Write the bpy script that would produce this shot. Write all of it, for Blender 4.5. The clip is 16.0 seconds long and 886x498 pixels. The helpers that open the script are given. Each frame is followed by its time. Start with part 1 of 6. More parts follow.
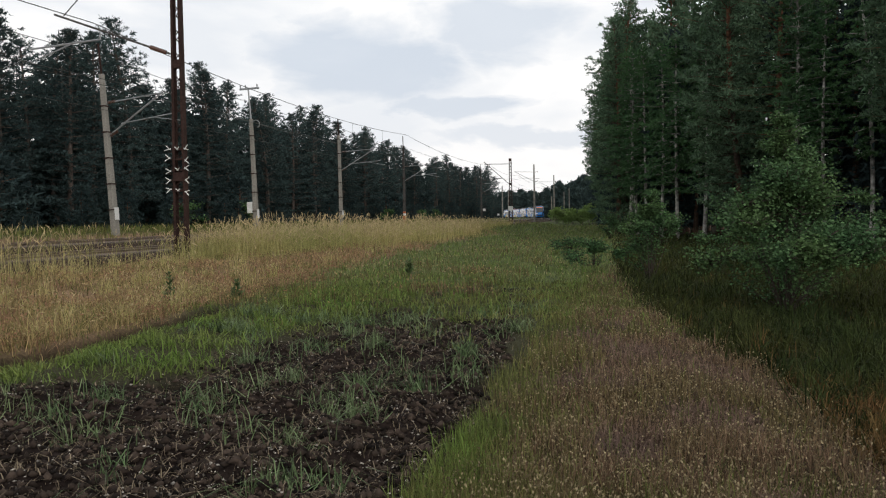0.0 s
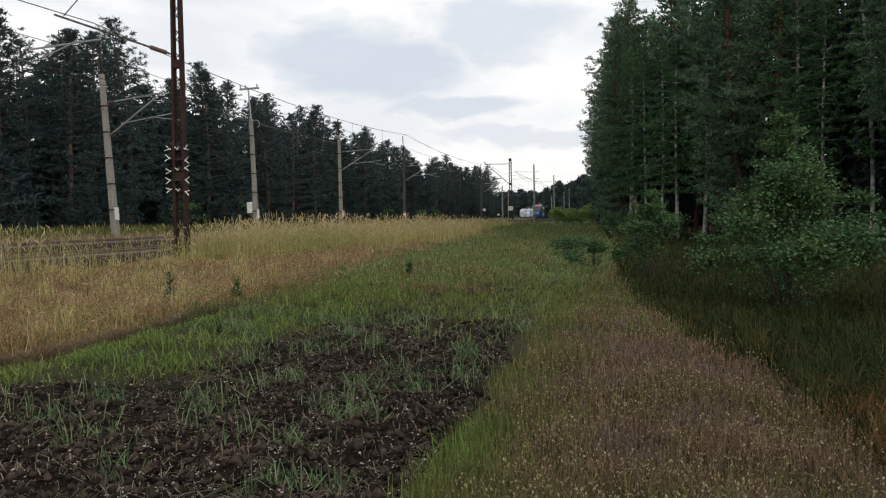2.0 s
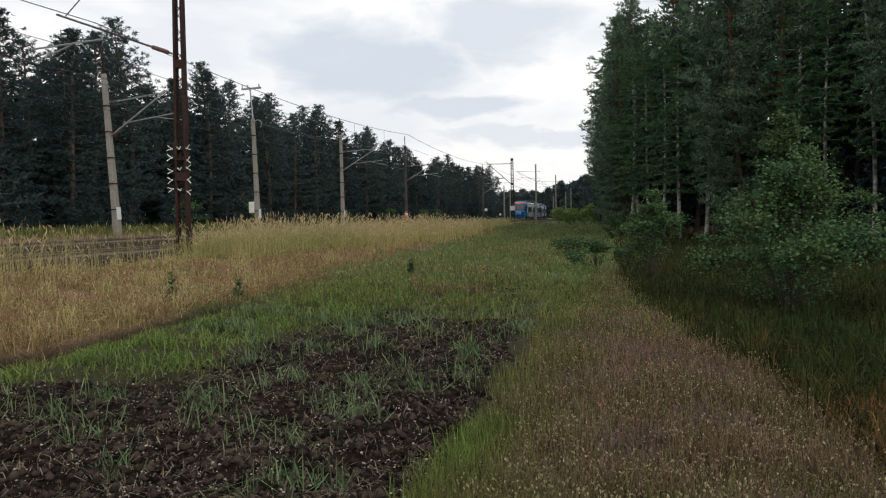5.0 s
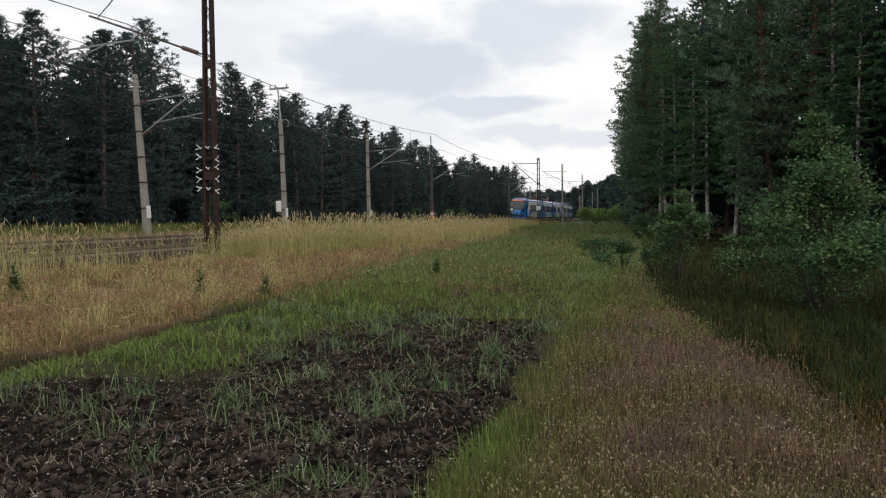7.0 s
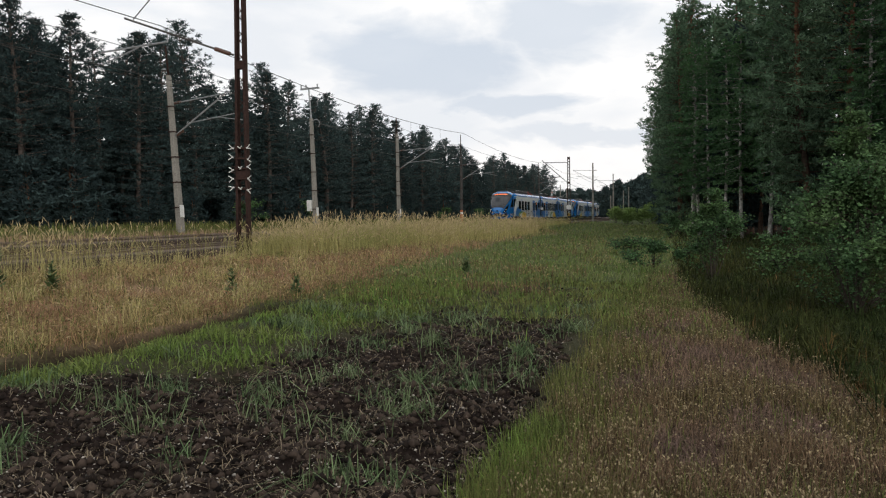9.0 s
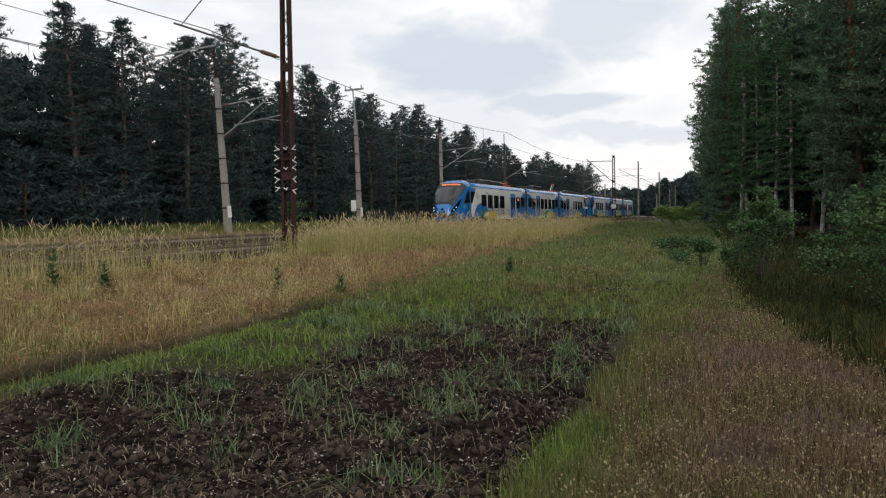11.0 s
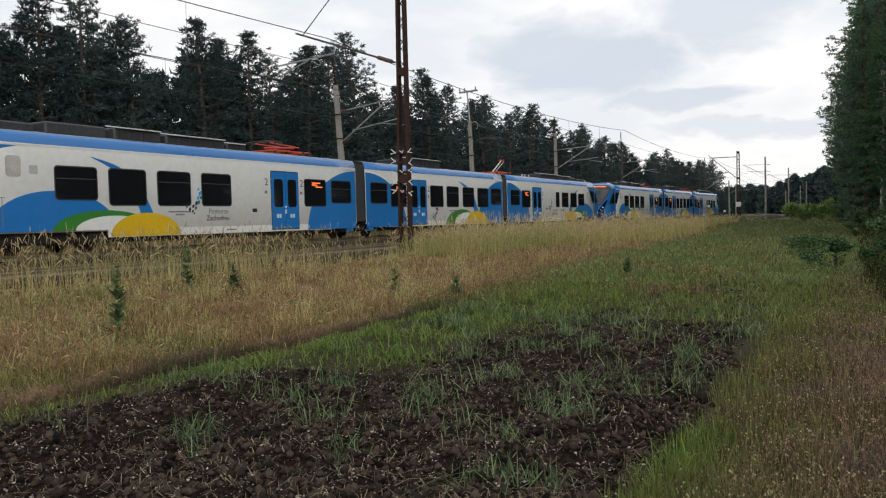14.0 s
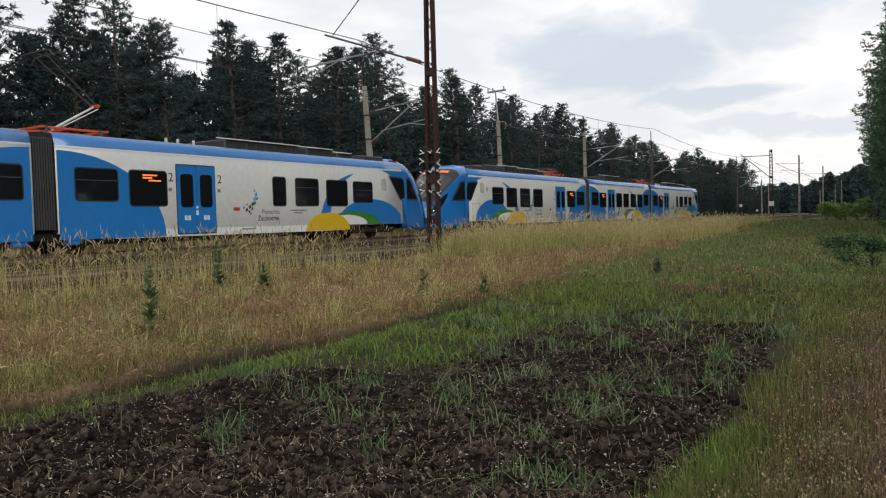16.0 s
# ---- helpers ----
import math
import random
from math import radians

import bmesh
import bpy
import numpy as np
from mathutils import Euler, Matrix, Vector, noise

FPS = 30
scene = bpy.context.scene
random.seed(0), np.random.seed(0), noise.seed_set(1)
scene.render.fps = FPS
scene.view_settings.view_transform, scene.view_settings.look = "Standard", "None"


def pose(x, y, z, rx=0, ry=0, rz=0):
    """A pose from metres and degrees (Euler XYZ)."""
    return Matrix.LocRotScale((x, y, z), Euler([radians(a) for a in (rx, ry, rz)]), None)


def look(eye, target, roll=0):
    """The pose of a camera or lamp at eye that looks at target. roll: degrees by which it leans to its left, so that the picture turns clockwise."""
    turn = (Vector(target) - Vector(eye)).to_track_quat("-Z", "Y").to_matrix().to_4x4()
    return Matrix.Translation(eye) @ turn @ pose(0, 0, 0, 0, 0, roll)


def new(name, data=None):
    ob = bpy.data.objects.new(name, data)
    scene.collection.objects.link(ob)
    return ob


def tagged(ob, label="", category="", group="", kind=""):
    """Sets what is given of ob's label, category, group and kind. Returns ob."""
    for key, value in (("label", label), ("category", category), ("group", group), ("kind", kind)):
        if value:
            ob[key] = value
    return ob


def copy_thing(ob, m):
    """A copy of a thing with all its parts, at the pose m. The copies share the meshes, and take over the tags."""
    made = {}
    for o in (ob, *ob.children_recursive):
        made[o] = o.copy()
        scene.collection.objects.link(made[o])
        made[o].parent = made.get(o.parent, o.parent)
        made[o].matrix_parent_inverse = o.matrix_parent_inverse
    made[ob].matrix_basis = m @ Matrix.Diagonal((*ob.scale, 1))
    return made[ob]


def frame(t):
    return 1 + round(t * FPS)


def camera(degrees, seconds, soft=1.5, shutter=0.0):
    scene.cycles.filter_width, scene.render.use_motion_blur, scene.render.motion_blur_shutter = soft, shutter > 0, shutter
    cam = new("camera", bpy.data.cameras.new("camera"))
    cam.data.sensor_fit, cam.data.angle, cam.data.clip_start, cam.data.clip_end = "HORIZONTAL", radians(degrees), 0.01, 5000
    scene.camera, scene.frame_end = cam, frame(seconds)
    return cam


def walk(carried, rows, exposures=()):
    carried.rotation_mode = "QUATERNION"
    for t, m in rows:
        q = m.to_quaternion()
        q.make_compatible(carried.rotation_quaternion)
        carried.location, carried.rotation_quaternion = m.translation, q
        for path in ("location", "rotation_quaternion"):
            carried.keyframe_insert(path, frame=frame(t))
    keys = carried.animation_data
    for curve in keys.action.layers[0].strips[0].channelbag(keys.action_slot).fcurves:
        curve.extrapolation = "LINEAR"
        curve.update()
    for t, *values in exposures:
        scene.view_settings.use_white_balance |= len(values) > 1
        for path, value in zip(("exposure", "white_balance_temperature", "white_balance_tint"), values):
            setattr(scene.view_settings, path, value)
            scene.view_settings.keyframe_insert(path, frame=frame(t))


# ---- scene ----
# World: x across the railway, y along it, z up; the camera stands at the origin on the firebreak strip.
EYE = 1.6
cam = camera(59.5, 16.0, soft=1.2)
TURN, TILT, LEAN = 13.48, 0.446, -0.568
ROWS = [
    (0.0, -0.07, -2.57, 1.57),
    (3.5, -0.07, -2.57, 1.57),
    (5.0, 0.06, -2.58, 1.55),
    (6.0, 0.83, -2.585, 1.461),
    (6.5, 1.665, -2.575, 1.354),
    (7.0, 1.958, -2.578, 1.317),
    (7.5, 2.252, -2.578, 1.301),
    (8.0, 3.151, -2.59, 1.276),
    (10.5, 5.814, -2.597, 1.457),
    (11.0, 7.349, -2.587, 1.486),
    (11.5, 9.345, -2.58, 1.551),
    (12.0, 11.249, -2.539, 1.601),
    (12.5, 12.792, -2.453, 1.781),
    (13.0, 14.198, -2.399, 1.942),
    (13.5, 15.253, -2.358, 2.017),
    (14.0, 15.797, -2.35, 2.035),
    (14.5, 16.192, -2.337, 2.071),
    (15.0, 16.638, -2.319, 2.1),
    (15.5, 17.108, -2.311, 2.106),
    (16.0, 17.89, -2.29, 2.123),
]
walk(cam, [(t, pose(0, 0, EYE, 90 + TILT + pitch, LEAN + roll, TURN + yaw)) for t, yaw, pitch, roll in ROWS])

# ---- light: thin evening overcast ----
SUN_EL, SUN_AZ = 22.0, 140.0
world = bpy.data.worlds.new("sky")
scene.world = world
world.use_nodes = True
wn, wl = world.node_tree.nodes, world.node_tree.links
wn.clear()


def wnode(kind, **values):
    n = wn.new(kind)
    for key, value in values.items():
        n.inputs[key].default_value = value
    return n


def wmath(op, a, b=None, c=None):
    n = wn.new("ShaderNodeMath")
    n.operation = op
    for k, v in enumerate((a, b, c)):
        if v is None:
            continue
        if isinstance(v, (int, float)):
            n.inputs[k].default_value = v
        else:
            wl.new(v, n.inputs[k])
    return n.outputs[0]


def wmix(fac, a, b):
    n = wn.new("ShaderNodeMix")
    n.data_type = "RGBA"
    for k, v in ((0, fac), (6, a), (7, b)):
        if isinstance(v, (int, float, tuple)):
            n.inputs[k].default_value = v
        else:
            wl.new(v, n.inputs[k])
    return n.outputs[2]


def wramp(fac, stops):
    n = wn.new("ShaderNodeValToRGB")
    el = n.color_ramp.elements
    while len(el) < len(stops):
        el.new(0.5)
    for e, (p, c) in zip(el, stops):
        e.position, e.color = p, (c, c, c, 1) if isinstance(c, float) else (*c, 1)
    wl.new(fac, n.inputs[0])
    return n.outputs[0]


sky = wn.new("ShaderNodeTexSky")
sky.sky_type = "NISHITA"
sky.sun_disc = False
sky.sun_elevation, sky.sun_rotation = radians(SUN_EL), radians(SUN_AZ)
clear = wn.new("ShaderNodeVectorMath")
clear.operation = "SCALE"
clear.inputs[3].default_value = 0.115
wl.new(sky.outputs[0], clear.inputs[0])
tc = wn.new("ShaderNodeTexCoord")
sep = wn.new("ShaderNodeSeparateXYZ")
wl.new(tc.outputs["Generated"], sep.inputs[0])
up = wmath("MAXIMUM", sep.outputs[2], 0.0)
azim = wmath("MULTIPLY", wmath("ARCTAN2", sep.outputs[0], sep.outputs[1]), 57.3)
elev = wmath("MULTIPLY", wmath("ARCSINE", sep.outputs[2]), 57.3)
puff = wn.new("ShaderNodeMapping")
puff.inputs["Location"].default_value = (0.35, 0.2, 0.1)
puff.inputs["Scale"].default_value = (1.0, 1.0, 2.6)
wl.new(tc.outputs["Generated"], puff.inputs[0])
big = wnode("ShaderNodeTexNoise", Scale=3.2, Detail=9.0, Roughness=0.5, Distortion=0.2)
wl.new(puff.outputs[0], big.inputs["Vector"])
fine = wnode("ShaderNodeTexNoise", Scale=7.0, Detail=10.0, Roughness=0.56, Distortion=0.25)
wl.new(puff.outputs[0], fine.inputs["Vector"])
bend = wn.new("ShaderNodeSeparateColor")
wl.new(fine.outputs["Color"], bend.inputs[0])
az2 = wmath("ADD", azim, wmath("MULTIPLY", wmath("SUBTRACT", bend.outputs[0], 0.5), 16.0))
el2 = wmath("ADD", elev, wmath("MULTIPLY", wmath("SUBTRACT", bend.outputs[1], 0.5), 6.0))
# grey-blue cloud bodies (bearing, height, half widths in degrees) among white lit ones
grey = wmath("MULTIPLY", wramp(big.outputs[0], [(0.46, 0.0), (0.62, 1.0)]), 0.45)
for ca, ce, wa, we, much in ((-19.0, 11.0, 8.5, 3.4, 0.95), (-9.0, 13.6, 7.5, 2.4, 0.8), (-13.0, 8.2, 6.5, 1.2, 0.9), (-6.0, 6.0, 10.0, 0.9, 0.7), (-38.0, 17.5, 9.0, 2.2, 0.6), (8.0, 16.0, 9.0, 3.0, 0.7)):
    qa = wmath("POWER", wmath("ABSOLUTE", wmath("DIVIDE", wmath("SUBTRACT", az2, ca), wa)), 2.0)
    qe = wmath("POWER", wmath("ABSOLUTE", wmath("DIVIDE", wmath("SUBTRACT", el2, ce), we)), 2.0)
    grey = wmath("MAXIMUM", grey, wmath("MULTIPLY", wramp(wmath("SUBTRACT", 1.3, wmath("ADD", qa, qe)), [(0.0, 0.0), (1.25, 1.0)]), 0.85 * much))
body = wmix(grey, (1.07, 1.06, 1.05, 1), (0.55, 0.64, 0.76, 1))
body = wmix(wmath("MULTIPLY", wramp(fine.outputs[0], [(0.44, 0.0), (0.66, 1.0)]), 0.28), body, (0.78, 0.83, 0.90, 1))
gap = wmath("MULTIPLY", wramp(big.outputs[0], [(0.36, 1.0), (0.46, 0.0)]), wramp(up, [(0.25, 0.0), (0.33, 1.0)]))
cover = wmix(wmath("MULTIPLY", gap, 0.6), body, clear.outputs[0])
low = wmath("POWER", wmath("SUBTRACT", 1.0, up), 9.0)
cover = wmix(wmath("MULTIPLY", low, 0.5), cover, (0.95, 0.91, 0.88, 1))
below = wmix(wmath("GREATER_THAN", sep.outputs[2], -0.02), (0.10, 0.10, 0.07, 1), cover)
bg = wn.new("ShaderNodeBackground")
bg.inputs[1].default_value = 1.0
wl.new(below, bg.inputs[0])
out = wn.new("ShaderNodeOutputWorld")
wl.new(bg.outputs[0], out.inputs[0])

sun = new("sun", bpy.data.lights.new("sun", "SUN"))
sun.data.energy, sun.data.angle, sun.data.color = 1.0, radians(30), (1.0, 0.97, 0.92)
_a, _e = radians(SUN_AZ), radians(SUN_EL)
sun.matrix_world = look((60 * math.sin(_a), 60 * math.cos(_a), 60 * math.tan(_e)), (0, 0, 0))
scene.view_settings.exposure = 0.0


# ---- materials ----
def material(name, colour, rough=0.8, metal=0.0, grain=0.0, scale=20.0, fine=None, bump=0.0, island=0.0, second=None, patch=1.0, emit=None, coat=0.0, sheen=0.0, through_light=0.0):
    """A principled surface: colour varied by noise at two scales, and per piece."""
    m = bpy.data.materials.new(name)
    m.use_nodes = True
    nt = m.node_tree
    n, l = nt.nodes, nt.links
    p = n["Principled BSDF"]
    p.inputs["Roughness"].default_value, p.inputs["Metallic"].default_value = rough, metal
    p.inputs["Coat Weight"].default_value = coat
    if rough >= 0.75 or through_light:
        p.inputs["Specular IOR Level"].default_value = 0.12
    p.inputs["Base Color"].default_value = (*colour, 1)
    socket = None
    co = n.new("ShaderNodeTexCoord")

    def mix(fac, a, b, mode="MIX"):
        x = n.new("ShaderNodeMix")
        x.data_type, x.blend_type = "RGBA", mode
        for k, v in ((0, fac), (6, a), (7, b)):
            if isinstance(v, (int, float)):
                x.inputs[k].default_value = v
            elif isinstance(v, tuple):
                x.inputs[k].default_value = (*v, 1) if len(v) == 3 else v
            else:
                l.new(v, x.inputs[k])
        return x.outputs[2]

    def noise_at(s, detail=5.0):
        t = n.new("ShaderNodeTexNoise")
        t.inputs["Scale"].default_value, t.inputs["Detail"].default_value = s, detail
        l.new(co.outputs["Object"], t.inputs["Vector"])
        return t.outputs[0]

    def ramp(f, a, b):
        r = n.new("ShaderNodeMapRange")
        r.inputs[1].default_value, r.inputs[2].default_value = a, b
        l.new(f, r.inputs[0])
        return r.outputs[0]

    base = colour
    if second:
        base = mix(ramp(noise_at(patch, 4.0), 0.38, 0.62), colour, second)
        socket = base
    if island:
        g = n.new("ShaderNodeNewGeometry")
        lo = tuple(1 - island for _ in range(3))
        hi = tuple(1 + island for _ in range(3))
        socket = mix(1.0, base, mix(g.outputs["Random Per Island"], lo, hi), "MULTIPLY")
        base = socket
    if grain:
        f = noise_at(scale)
        socket = mix(1.0, base, mix(ramp(f, 0.3, 0.7), tuple(1 - grain for _ in range(3)), tuple(1 + grain for _ in range(3))), "MULTIPLY")
        base = socket
        big_f = noise_at(scale * 0.07, 3.0)
        socket = mix(1.0, base, mix(ramp(big_f, 0.3, 0.7), tuple(1 - grain * 0.6 for _ in range(3)), tuple(1 + grain * 0.6 for _ in range(3))), "MULTIPLY")
        base = socket
    if socket is not None:
        l.new(socket, p.inputs["Base Color"])
    if bump:
        b = n.new("ShaderNodeBump")
        b.inputs["Strength"].default_value = bump
        b.inputs["Distance"].default_value = 0.02
        l.new(noise_at(scale * 1.5), b.inputs["Height"])
        l.new(b.outputs[0], p.inputs["Normal"])
    if emit:
        p.inputs["Emission Color"].default_value, p.inputs["Emission Strength"].default_value = (*emit[0], 1), emit[1]
    if through_light:
        tr = n.new("ShaderNodeBsdfTranslucent")
        if socket is not None:
            l.new(socket, tr.inputs[0])
        else:
            tr.inputs[0].default_value = (*colour, 1)
        ms = n.new("ShaderNodeMixShader")
        ms.inputs[0].default_value = through_light
        l.new(p.outputs[0], ms.inputs[1])
        l.new(tr.outputs[0], ms.inputs[2])
        l.new(ms.outputs[0], n["Material Output"].inputs[0])
    return m


M = {
    "blue": material("blue_paint", (0.010, 0.155, 0.45), 0.38, grain=0.05, scale=6, coat=0.15),
    "bluegloss": material("glossy_blue_paint", (0.010, 0.150, 0.45), 0.26, grain=0.04, scale=6, coat=0.5),
    "white": material("white_paint", (0.69, 0.70, 0.68), 0.42, grain=0.05, scale=5, coat=0.15),
    "yellow": material("yellow_paint", (0.62, 0.40, 0.015), 0.35, grain=0.05, scale=8),
    "green_paint": material("green_paint", (0.035, 0.19, 0.03), 0.35, grain=0.05, scale=8),
    "screen": material("windscreen_glass", (0.014, 0.017, 0.020), 0.05, coat=0.4),
    "tinted": material("tinted_glass", (0.008, 0.009, 0.011), 0.06),
    "seal": material("black_rubber", (0.02, 0.02, 0.022), 0.6, grain=0.1, scale=30),
    "roofgrey": material("roof_grey", (0.16, 0.17, 0.18), 0.6, grain=0.15, scale=8),
    "boxgrey": material("equipment_grey", (0.030, 0.032, 0.034), 0.55, grain=0.3, scale=8),
    "lidgrey": material("pale_lid", (0.52, 0.53, 0.52), 0.5, grain=0.1, scale=8),
    "under": material("underframe_dirt", (0.03, 0.028, 0.026), 0.8, grain=0.3, scale=15),
    "bellows": material("bellows_grey", (0.05, 0.05, 0.052), 0.75, grain=0.15, scale=20),
    "orange": material("orange_red_paint", (0.55, 0.065, 0.03), 0.5, grain=0.15, scale=20),
    "amber": material("amber_display", (0.1, 0.02, 0.0), 0.5, emit=((1.0, 0.20, 0.05), 1.3)),
    "lamp": material("headlight_glow", (0.9, 0.9, 0.9), 0.2, emit=((1.0, 0.97, 0.9), 1.6)),
    "ink": material("dark_lettering", (0.02, 0.02, 0.022), 0.5),
    "inkgrey": material("grey_lettering", (0.18, 0.18, 0.19), 0.5),
    "inkwhite": material("pale_lettering", (0.6, 0.65, 0.7), 0.5),
    "red": material("red_plate", (0.35, 0.02, 0.02), 0.5),
    "teal": material("teal_mark", (0.01, 0.13, 0.15), 0.5),
    "sky_mark": material("light_blue_mark", (0.08, 0.32, 0.55), 0.5),
    "crest": material("crest_grey", (0.42, 0.41, 0.38), 0.5, grain=0.3, scale=40),
    "concrete": material("weathered_concrete", (0.25, 0.235, 0.205), 0.9, grain=0.22, scale=14, bump=0.3),
    "rust": material("rusty_steel", (0.042, 0.024, 0.020), 0.8, grain=0.35, scale=12, bump=0.2),
    "rail": material("rail_steel", (0.17, 0.125, 0.10), 0.45, 0.4, grain=0.25, scale=20),
    "steel": material("galvanised_steel", (0.28, 0.29, 0.29), 0.5, 0.5, grain=0.2, scale=20),
    "wire": material("copper_wire", (0.05, 0.05, 0.045), 0.5, 0.6),
    "porcelain": material("brown_porcelain", (0.10, 0.05, 0.035), 0.25),
    "signwhite": material("sign_white", (0.66, 0.66, 0.63), 0.5, grain=0.15, scale=30),
    "signblack": material("sign_black", (0.015, 0.015, 0.016), 0.5),
    "signred": material("faded_orange_post", (0.45, 0.12, 0.04), 0.6, grain=0.2, scale=30),
    "ballast": material("ballast_stone", (0.046, 0.030, 0.022), 0.95, grain=0.6, scale=22, bump=0.8),
    "sleeper": material("weathered_sleeper", (0.085, 0.070, 0.058), 0.9, grain=0.25, scale=20),
    "pinebark": material("pine_bark", (0.115, 0.068, 0.046), 0.95, grain=0.4, scale=9, bump=0.6, second=(0.05, 0.042, 0.036), patch=0.5),
    "redbark": material("upper_pine_bark", (0.155, 0.08, 0.048), 0.95, grain=0.35, scale=9, bump=0.5, second=(0.16, 0.08, 0.05), patch=0.6),
    "birchbark": material("birch_bark", (0.42, 0.40, 0.37), 0.85, grain=0.6, scale=5, bump=0.2, second=(0.16, 0.15, 0.14), patch=1.8),
    # pine and pinedark have the blue of distant haze mixed into their colour
    "pine": material("haze_tinted_needles", (0.044, 0.070, 0.070), 0.92, island=0.45, second=(0.064, 0.094, 0.088), patch=0.35, through_light=0.1),
    # darker copy of pine: tone of some edge trees, painted shade of inner ones
    "pinedark": material("haze_tinted_dark_needles", (0.030, 0.048, 0.049), 0.92, island=0.45, second=(0.042, 0.064, 0.060), patch=0.4, through_light=0.1),
    "pinegreen": material("green_needles", (0.088, 0.145, 0.090), 0.9, island=0.5, second=(0.115, 0.180, 0.105), patch=0.4, through_light=0.2),
    "birch": material("birch_leaves", (0.062, 0.135, 0.062), 0.6, island=0.4, second=(0.085, 0.165, 0.070), patch=0.6, through_light=0.3),
    "bush": material("bush_leaves", (0.056, 0.116, 0.050), 0.6, island=0.7, second=(0.090, 0.150, 0.056), patch=1.2, through_light=0.25),
    "darkred": material("mid_pine_bark", (0.17, 0.085, 0.05), 0.95, grain=0.35, scale=9, bump=0.5, second=(0.09, 0.055, 0.04), patch=0.6),
    "greybark": material("grey_pine_bark", (0.105, 0.085, 0.073), 0.95, grain=0.35, scale=9, bump=0.5),
    "meadow": material("pale_meadow_grass", (0.150, 0.190, 0.072), 0.7, island=0.5, second=(0.195, 0.200, 0.090), patch=0.25, through_light=0.3),
    "twig": material("twig_bark", (0.05, 0.04, 0.032), 0.9, grain=0.3, scale=20),
    "tall": material("ripe_tall_grass", (0.423, 0.354, 0.161), 0.75, island=0.45, second=(0.322, 0.317, 0.124), patch=0.22, through_light=0.3),
    "plume": material("pale_seed_heads", (0.475, 0.380, 0.218), 0.85, island=0.3, through_light=0.3),
    "tan": material("dry_tan_grass", (0.335, 0.228, 0.118), 0.8, island=0.7, second=(0.265, 0.232, 0.098), patch=0.34, through_light=0.25),
    "reddish": material("reddish_dry_grass", (0.27, 0.150, 0.092), 0.85, island=0.5, second=(0.29, 0.18, 0.11), patch=0.5, through_light=0.25),
    "brown": material("dry_brown_herbs", (0.190, 0.122, 0.082), 0.85, island=0.6, second=(0.128, 0.108, 0.044), patch=0.45, through_light=0.2),
    "fresh": material("fresh_grass", (0.125, 0.200, 0.042), 0.55, island=0.6, second=(0.155, 0.189, 0.055), patch=0.7, through_light=0.3),
    "olive": material("olive_grass", (0.105, 0.130, 0.038), 0.65, island=0.6, second=(0.160, 0.155, 0.055), patch=0.8, through_light=0.3),
    "bluegreen": material("couch_grass", (0.088, 0.138, 0.060), 0.55, island=0.7, second=(0.140, 0.180, 0.088), patch=1.2, through_light=0.25),
    # heath green of its own, kept darker to stand for the wood's shade
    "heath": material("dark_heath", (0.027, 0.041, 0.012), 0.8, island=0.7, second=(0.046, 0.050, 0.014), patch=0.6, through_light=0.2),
    "rustheath": material("rusty_heath", (0.15, 0.085, 0.035), 0.85, island=0.6, second=(0.09, 0.075, 0.025), patch=0.9, through_light=0.2),
    "purple": material("purplish_dry_herbs", (0.155, 0.105, 0.088), 0.9, island=0.5, second=(0.20, 0.135, 0.09), patch=0.8, through_light=0.15),
    "greymast": material("dark_weathered_steel", (0.075, 0.07, 0.065), 0.8, grain=0.3, scale=14),
    "weed": material("weed_leaves", (0.105, 0.155, 0.066), 0.7, island=0.5, through_light=0.2),
    "clod": material("soil_clods", (0.036, 0.026, 0.020), 0.95, island=0.9, grain=0.3, scale=30),
    "chip": material("pale_stones", (0.31, 0.28, 0.245), 0.95, island=0.8),
    "herbhead": material("pale_herb_heads", (0.27, 0.22, 0.13), 0.85, island=0.7, through_light=0.2),
    "lightbush": material("light_bush_leaves", (0.22, 0.32, 0.10), 0.7, island=0.4, second=(0.24, 0.32, 0.12), patch=0.5, through_light=0.25),
    "litter": material("dead_straw", (0.187, 0.149, 0.102), 0.9, island=0.5),
}


